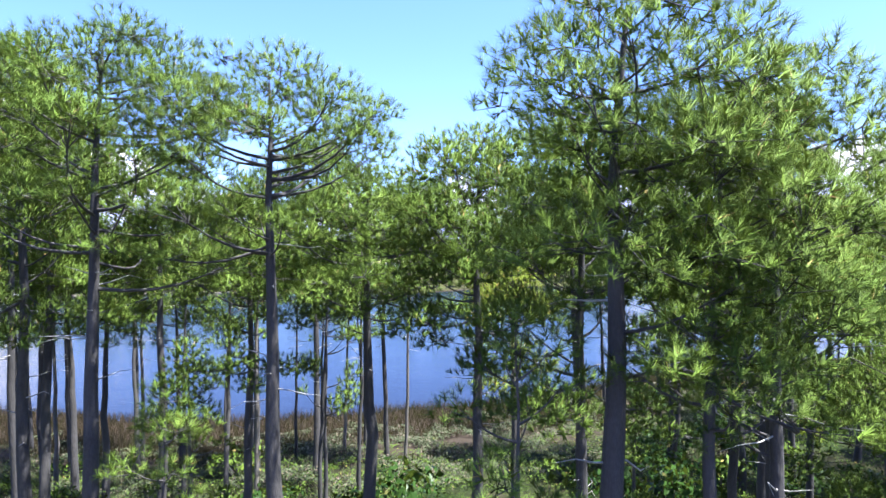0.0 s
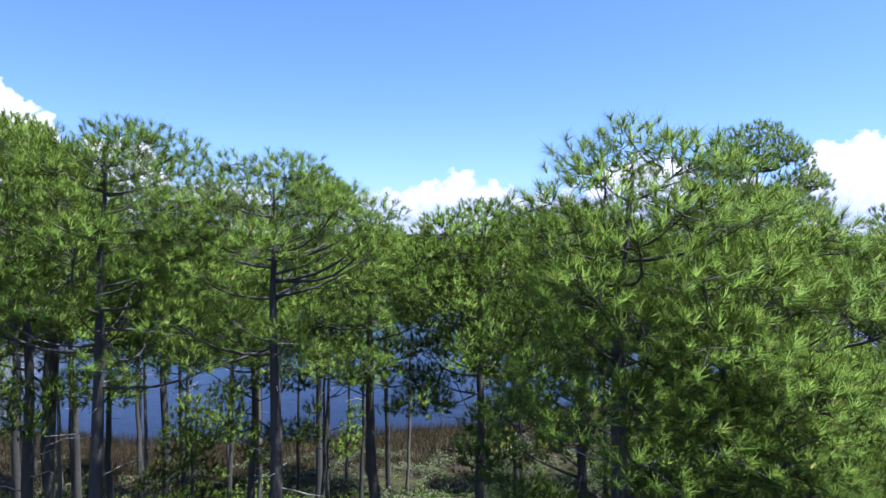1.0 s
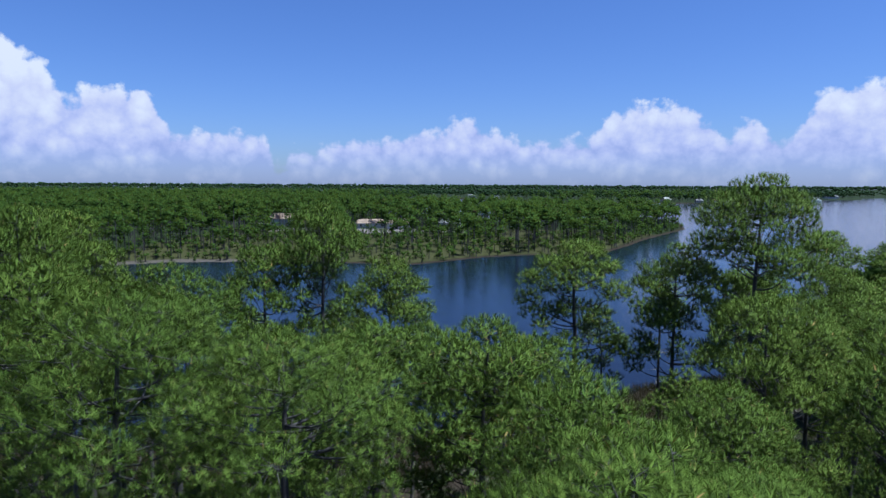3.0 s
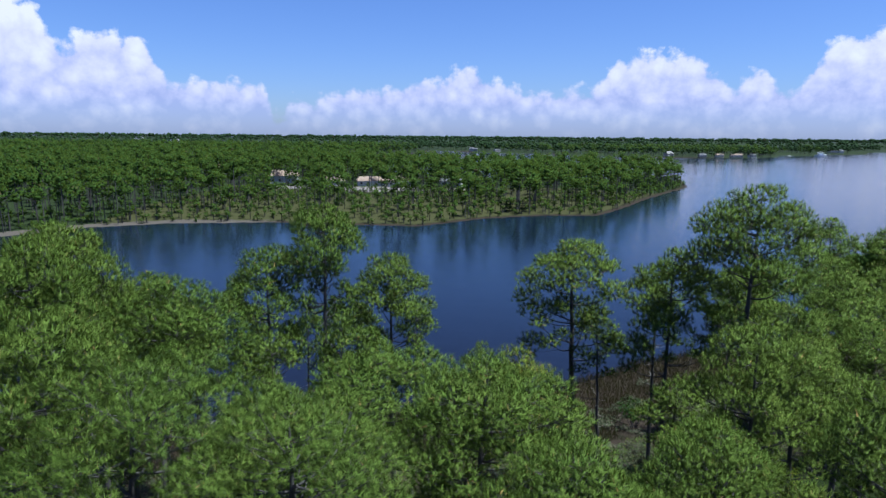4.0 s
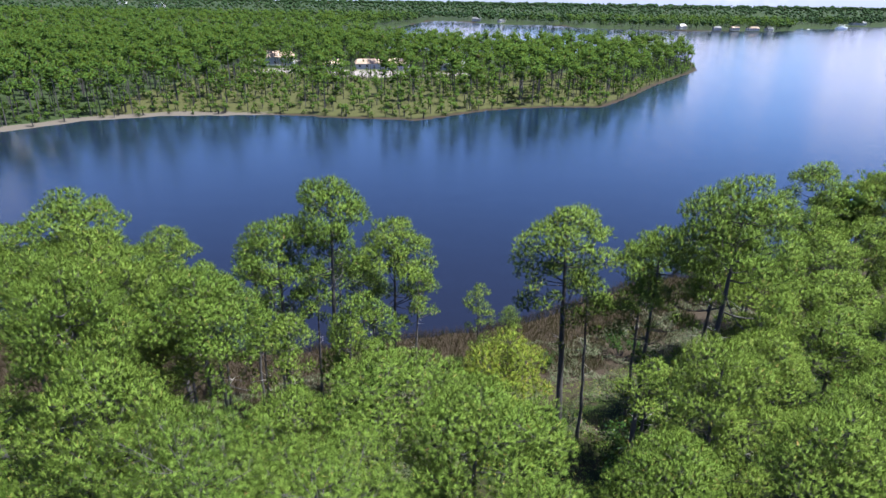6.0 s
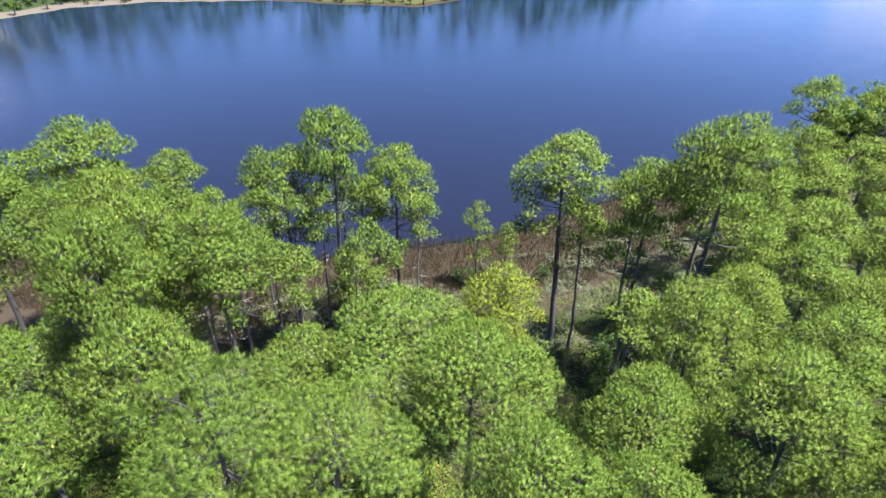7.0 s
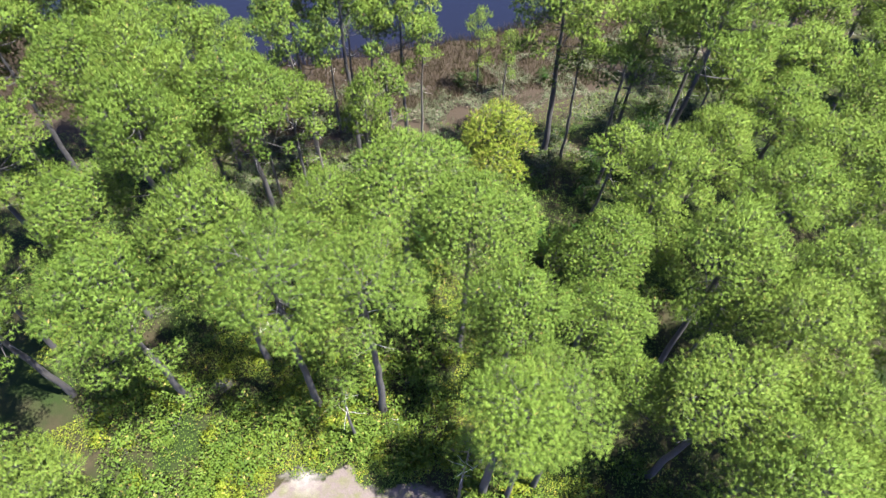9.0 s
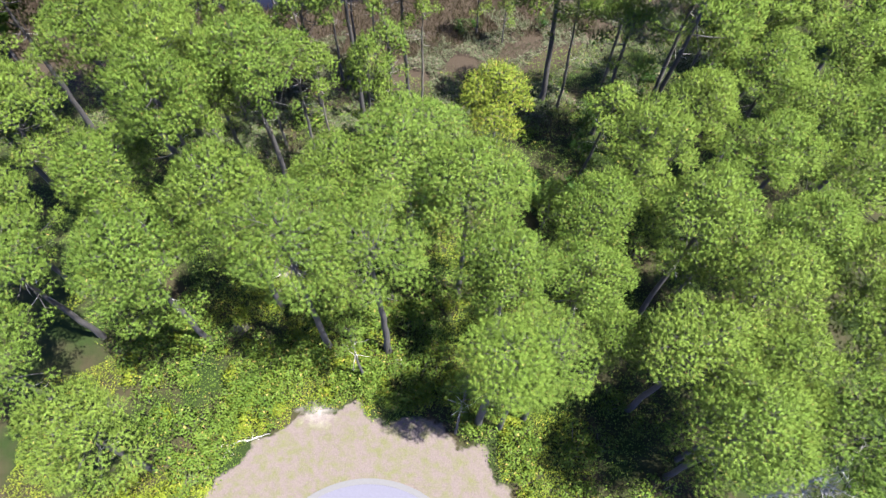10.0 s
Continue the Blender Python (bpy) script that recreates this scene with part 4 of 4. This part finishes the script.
def build_woods():
    rng = np.random.default_rng(80)
    near_t = [far_tree(rng, h, r, b, 42, 3, 1.05, 0.5, 3) for h, r, b in ((16, 3.9, 6), (15, 3.5, 7), (17, 4.0, 8), (14, 3.8, 4), (11, 3.6, 2.0), (16.5, 3.4, 8.5))]
    mid_t = [far_tree(rng, 16.0, 5.2, 4.0, 20, 3, 1.8, 0.9, 2) for _ in range(4)]
    far_t = [far_tree(rng, 16.0, 8.5, 3.0, 0, 1, 1.0, 1.0, 2) for _ in range(4)]
    wedge = lambda x, y, m: np.abs(x) < 0.80 * y + m
    s1 = jittered(81, -420, 200, 190, 480, 6.3, lambda x, y, r: (from_shore(x, y) > 4.5) & wedge(x, y, 10) & ~clearing(x, y) & thinned(x, y, r))
    s0 = jittered(88, -330, 190, 195, 480, 4.4, lambda x, y, r: (from_shore(x, y) > 2.0) & (from_shore(x, y) < np.where((x > -115) & (x < 25), 110, 34)) & wedge(x, y, 0) & ~clearing(x, y))
    wood("far_shore_thicket", 89, s0, [far_tree(rng, h, r, 0.1, 14, 4, 0.8, 0.3, 1) for h, r in ((3.4, 2.1), (2.2, 1.7), (5.0, 2.0), (1.7, 2.2))], 1.0, "green thicket along the far water's edge")
    wood("far_shore_pines", 82, s1, near_t, 1.0, "pine woods on the far shore with bare trunks along the water")
    s2 = jittered(83, -900, 900, 470, 1200, 16.0, lambda x, y, r: (from_shore(x, y) > 6) & wedge(x, y, 20))
    wood("distant_woods", 84, s2, mid_t, 1.0, "dense pine woods behind the far shore")
    n = 4800
    d = 1100 * (4700 / 1100) ** rng.uniform(0, 1, n)
    a = rng.uniform(-0.70, 0.70, n)
    x, y = d * np.tan(a), d
    ok = from_shore(x, y) > 8
    wood("horizon_woods", 85, (x[ok], y[ok]), far_t, np.clip(d[ok] / 1700, 0.9, 1.5), "woods reaching to the horizon", HAZED_NEEDLES)
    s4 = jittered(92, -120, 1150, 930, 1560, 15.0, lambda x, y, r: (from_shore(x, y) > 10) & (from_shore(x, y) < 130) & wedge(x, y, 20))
    wood("opposite_shore_woods", 93, s4, [far_tree(rng, 15.0, 6.0, 1.0, 0, 1, 1.0, 1.0, 3) for _ in range(4)], 0.95, "dense woods along the opposite shore", HAZED_NEEDLES)
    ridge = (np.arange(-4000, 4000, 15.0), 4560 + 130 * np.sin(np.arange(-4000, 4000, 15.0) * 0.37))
    wood("horizon_ridge", 90, ridge, [far_tree(rng, 17.0, 20.0, 3.0, 0, 1, 1.0, 1.0, 7) for _ in range(3)], 1.35, "unbroken line of woods at the horizon", HAZED_NEEDLES)
    s3 = jittered(86, -170, 120, -60, 110, 7.0, lambda x, y, r: (from_shore(x, y) > 9) & (np.abs(x) > 34 + 0.16 * y) & (y > 12) & wedge(x, y, 14))
    wood("side_woods", 87, s3, [far_tree(rng, 20.0, 3.6, 11.0, 200, 12, 0.5, 0.1, 12) for _ in range(4)], 1.0, "pine woods on either side along the shore")


build_woods()


# ---- far buildings, pier and boat ----
def make_house(x, y, wide, deep, wall, roof_rise, wall_mat, roof_mat, turn, label):
    """A far house: wall, gabled roof with eaves, door and windows with frames."""
    z = float(height(x, y))
    root = tagged(new("house"), label, "house", "houses among the far woods")
    root.matrix_basis = pose(x, y, z, 0, 0, turn)
    part("wall", box_bm(wide, deep, wall + 0.6, (0, 0, wall / 2 - 0.3)), wall_mat, root)
    bm = bmesh.new()
    w, d, t = wide / 2 + 0.5, deep / 2 + 0.5, 0.25
    a = [bm.verts.new(v) for v in ((-w, -d, wall - 0.1), (w, -d, wall - 0.1), (w, d, wall - 0.1), (-w, d, wall - 0.1), (-w * 0.8, 0, wall + roof_rise), (w * 0.8, 0, wall + roof_rise))]
    for f in ((0, 1, 5, 4), (2, 3, 4, 5), (1, 2, 5), (3, 0, 4), (3, 2, 1, 0)):
        bm.faces.new([a[i] for i in f])
    bmesh.ops.solidify(bm, geom=bm.faces[:], thickness=t * 0.3)
    part("roof", bm, roof_mat, root)
    n = max(2, int(wide / 3.5))
    for i in range(n):
        u = -wide / 2 + (i + 0.5) * wide / n
        name = "door" if i == n // 2 else "window"
        ww, hh, zz = (1.0, 2.05, 1.03) if name == "door" else (1.3, 1.3, 1.7)
        ob = part(name, box_bm(ww, 0.08, hh, (u, -deep / 2 - 0.03, zz)), GLASS_DARK if name == "window" else TIMBER, root)
        part("frame", box_bm(ww + 0.25, 0.05, 0.14, (u, -deep / 2 - 0.05, zz + hh / 2 + 0.07)), WHITE_WALL, ob)


for spec in [(-44, 358, 16, 10, 3.0, 2.2, WHITE_WALL, ROOF_TAN, 12, "long pale house with a tan roof in a sandy clearing"), (-27, 352, 12, 9, 3.6, 2.4, WHITE_WALL, ROOF_TAN, -8, "low pale house with a tan roof in a clearing"),
             (-64, 350, 10, 8, 3.2, 2.2, WHITE_WALL, ROOF_TAN, 20, "small white house with a tan roof between pines"), (-98, 372, 16, 10, 4.5, 3.0, WHITE_WALL, ROOF_TAN, 5, "pale house with a reddish tan roof among pines"),
             (3, 356, 12, 9, 3.4, 2.4, WHITE_WALL, ROOF_GREY, -15, "white bungalow with a grey roof among pines"),
             (352, 988, 13, 9, 3.4, 3.6, WHITE_WALL, WHITE_WALL, 25, "tall white waterside house with a steep white roof"), (404, 985, 11, 8, 3, 2.2, WHITE_WALL, ROOF_GREY, 0, "white waterside house with a grey roof"),
             (432, 988, 12, 8, 3, 2.2, WHITE_WALL, ROOF_TAN, 10, "pale waterside house with a tan roof"), (460, 990, 18, 8, 3, 2.4, WHITE_WALL, ROOF_TAN, -5, "long pale waterside house with a tan roof"),
             (486, 992, 10, 8, 3, 2.5, WHITE_WALL, ROOF_GREY, 15, "white waterside house by the point"), (52, 1222, 16, 10, 4, 3, WHITE_WALL, ROOF_GREY, 0, "large white house across the inlet"),
             (95, 1178, 12, 8, 3.5, 3, WHITE_WALL, ROOF_GREY, 30, "white house near the inlet's shore"), (820, 1318, 30, 12, 4, 3, WHITE_WALL, ROOF_GREY, 0, "long white building on the distant shore"),
             (-1300, 2620, 36, 22, 12, 2, WHITE_WALL, ROOF_GREY, 0, "large white building far off above the woods"), (-950, 2150, 40, 24, 11, 2, WHITE_WALL, ROOF_GREY, 0, "long grey-roofed building far off in the woods")]:
    make_house(*spec)


def make_pier(x, y, long, turn):
    root = tagged(new("pier"), "weathered timber pier with a small roofed shelter", "pier")
    root.matrix_basis = pose(x, y, 0, 0, 0, turn)
    part("deck", box_bm(long, 2.4, 0.2, (long / 2, 0, 1.5)), TIMBER, root)
    for i in range(int(long / 4) + 1):
        for side in (-1.0, 1.0):
            bm = bmesh.new()
            bmesh.ops.create_cone(bm, cap_ends=True, segments=8, radius1=0.16, radius2=0.14, depth=4.0, matrix=Matrix.Translation((0.3 + i * 4.0, side, -0.5)))
            part("post", bm, TIMBER, root)
    for dx in (-3.5, -0.3):
        for side in (-1.1, 1.1):
            part("shelter_post", box_bm(0.18, 0.18, 2.6, (long + dx, side, 2.9)), TIMBER, root)
    bm = bmesh.new()
    a = [bm.verts.new(v) for v in ((long - 4.4, -1.9, 4.1), (long + 0.6, -1.9, 4.1), (long + 0.6, 1.9, 4.1), (long - 4.4, 1.9, 4.1), (long - 3.6, 0, 5.3), (long - 0.2, 0, 5.3))]
    for f in ((0, 1, 5, 4), (2, 3, 4, 5), (1, 2, 5), (3, 0, 4), (3, 2, 1, 0)):
        bm.faces.new([a[i] for i in f])
    part("shelter_roof", bm, ROOF_GREY, root)


make_pier(512, 974, 24, -8)


def make_boat(x, y, long, turn):
    root = tagged(new("boat"), "white flat boat with a canopy, lying on the bay", "boat")
    root.matrix_basis = pose(x, y, 0, 0, 0, turn)
    w, h = long * 0.16, long * 0.10
    bm = bmesh.new()
    rows = []
    for u, g, lift in ((-0.5, 0.9, 0), (-0.2, 1.0, 0), (0.2, 0.95, 0.05), (0.4, 0.6, 0.2), (0.5, 0.08, 0.35)):
        rows.append([bm.verts.new((u * long, k * w * g, zz)) for k, zz in ((-1, h + lift * h), (-0.75, -0.4), (0.75, -0.4), (1, h + lift * h))])
    for a, b in zip(rows, rows[1:]):
        for i in range(3):
            bm.faces.new((a[i], b[i], b[i + 1], a[i + 1]))
        bm.faces.new((a[3], b[3], b[0], a[0]))
    bm.faces.new(rows[0])
    bm.faces.new(rows[-1][::-1])
    bmesh.ops.recalc_face_normals(bm, faces=bm.faces[:])
    part("hull", bm, HULL, root)
    part("cabin", box_bm(long * 0.4, w * 1.4, h * 1.2, (-0.05 * long, 0, h * 1.6), 0.15), HULL, root)
    part("canopy", box_bm(long * 0.6, w * 1.8, 0.25, (-0.08 * long, 0, h * 3.0), 0.08), HULL, root)
    for u in (-0.34, 0.18):
        for k in (-0.8, 0.8):
            part("canopy_post", box_bm(0.15, 0.15, h * 2.1, (u * long, k * w, h * 1.95)), HULL, root)


make_boat(690, 1150, 22, 8)


# ---- a dead pine by the turning circle ----
def make_dead_tree(x, y, tall, turn):
    rng = np.random.default_rng(95)
    root = tagged(new("dead_tree"), "bleached grey dead pine with bare twisted limbs", "tree")
    root.matrix_basis = pose(x, y, float(height(x, y)), 0, 0, turn)
    k = np.linspace(0, 1, 10)
    line = np.column_stack([0.5 * k ** 2 + np.cumsum(rng.normal(0, 0.05, 10)), np.cumsum(rng.normal(0, 0.05, 10)), k * tall - 0.4])
    s = Soup()
    s.tube(line, 0.19 * (1 - 0.8 * k), 8)
    child("trunk", mesh_from("trunk", *s.arrays(), DEADWOOD, True), root)
    az = 0.0
    for i in range(34):
        h = tall * rng.uniform(0.42, 0.99)
        az += 2.4
        p = np.array([np.interp(h, line[:, 2], line[:, a]) for a in range(3)])
        reach = rng.uniform(1.2, 3.2) * (1.25 - 0.7 * h / tall)
        q = np.linspace(0, 1, 7)
        out = np.array([math.cos(az), math.sin(az), rng.uniform(0.0, 0.6)])
        path = p + reach * q[:, None] * out + np.cumsum(rng.normal(0, 0.07, (7, 3)), 0)
        path[0] = p
        s = Soup()
        s.tube(path, 0.06 * (1 - 0.75 * q), 5)
        for j in range(14):
            a0 = path[rng.integers(2, 7)]
            b0 = a0 + rng.normal(0, 0.35, 3) + np.array([0, 0, 0.15])
            s.tube(np.array([a0, (a0 + b0) / 2 + rng.normal(0, 0.06, 3), b0]), np.array([0.024, 0.018, 0.008]), 3)
        child("limb", mesh_from("limb", *s.arrays(), DEADWOOD, True), root)


make_dead_tree(22.9, 5.1, 16.5, 150)


# ---- fallen wood at the edge of the verge ----
def make_fallen_branch(x, y, long, turn, seed, label):
    """A bleached branch on the ground, with forked side twigs."""
    rng = np.random.default_rng(seed)
    root = tagged(new("fallen_branch"), label, "branch")
    root.matrix_basis = pose(x, y, float(height(x, y)) + 0.05, 0, 0, turn)
    q = np.linspace(0, 1, 8)
    line = np.column_stack([q * long, np.cumsum(rng.normal(0, 0.05 * long / 2, 8)), 0.06 + 0.10 * np.sin(q * 3.1)])
    s = Soup()
    s.tube(line, 0.075 * (1 - 0.7 * q), 7)
    child("stem", mesh_from("stem", *s.arrays(), DEADWOOD, True), root)
    for i in range(6):
        a = line[rng.integers(2, 8)]
        b = a + np.array([rng.uniform(0.1, 0.6), rng.uniform(-0.6, 0.6), rng.uniform(0.02, 0.3)])
        s = Soup()
        s.tube(np.array([a, (a + b) / 2 + rng.normal(0, 0.05, 3), b]), np.array([0.03, 0.022, 0.01]), 4)
        child("twig", mesh_from("twig", *s.arrays(), DEADWOOD, True), root)


make_fallen_branch(-17.0, 9.2, 2.6, 18, 96, "bleached fallen branch lying at the edge of the verge")
make_fallen_branch(-18.0, 9.6, 1.6, -50, 97, "short grey broken branch lying among low shrubs")
make_fallen_branch(-3.6, 15.4, 2.2, 100, 98, "pale bare branch lying in the green undergrowth")
make_fallen_branch(-16.5, 23.5, 2.4, 40, 99, "grey fallen branch on a sandy gap under pines")
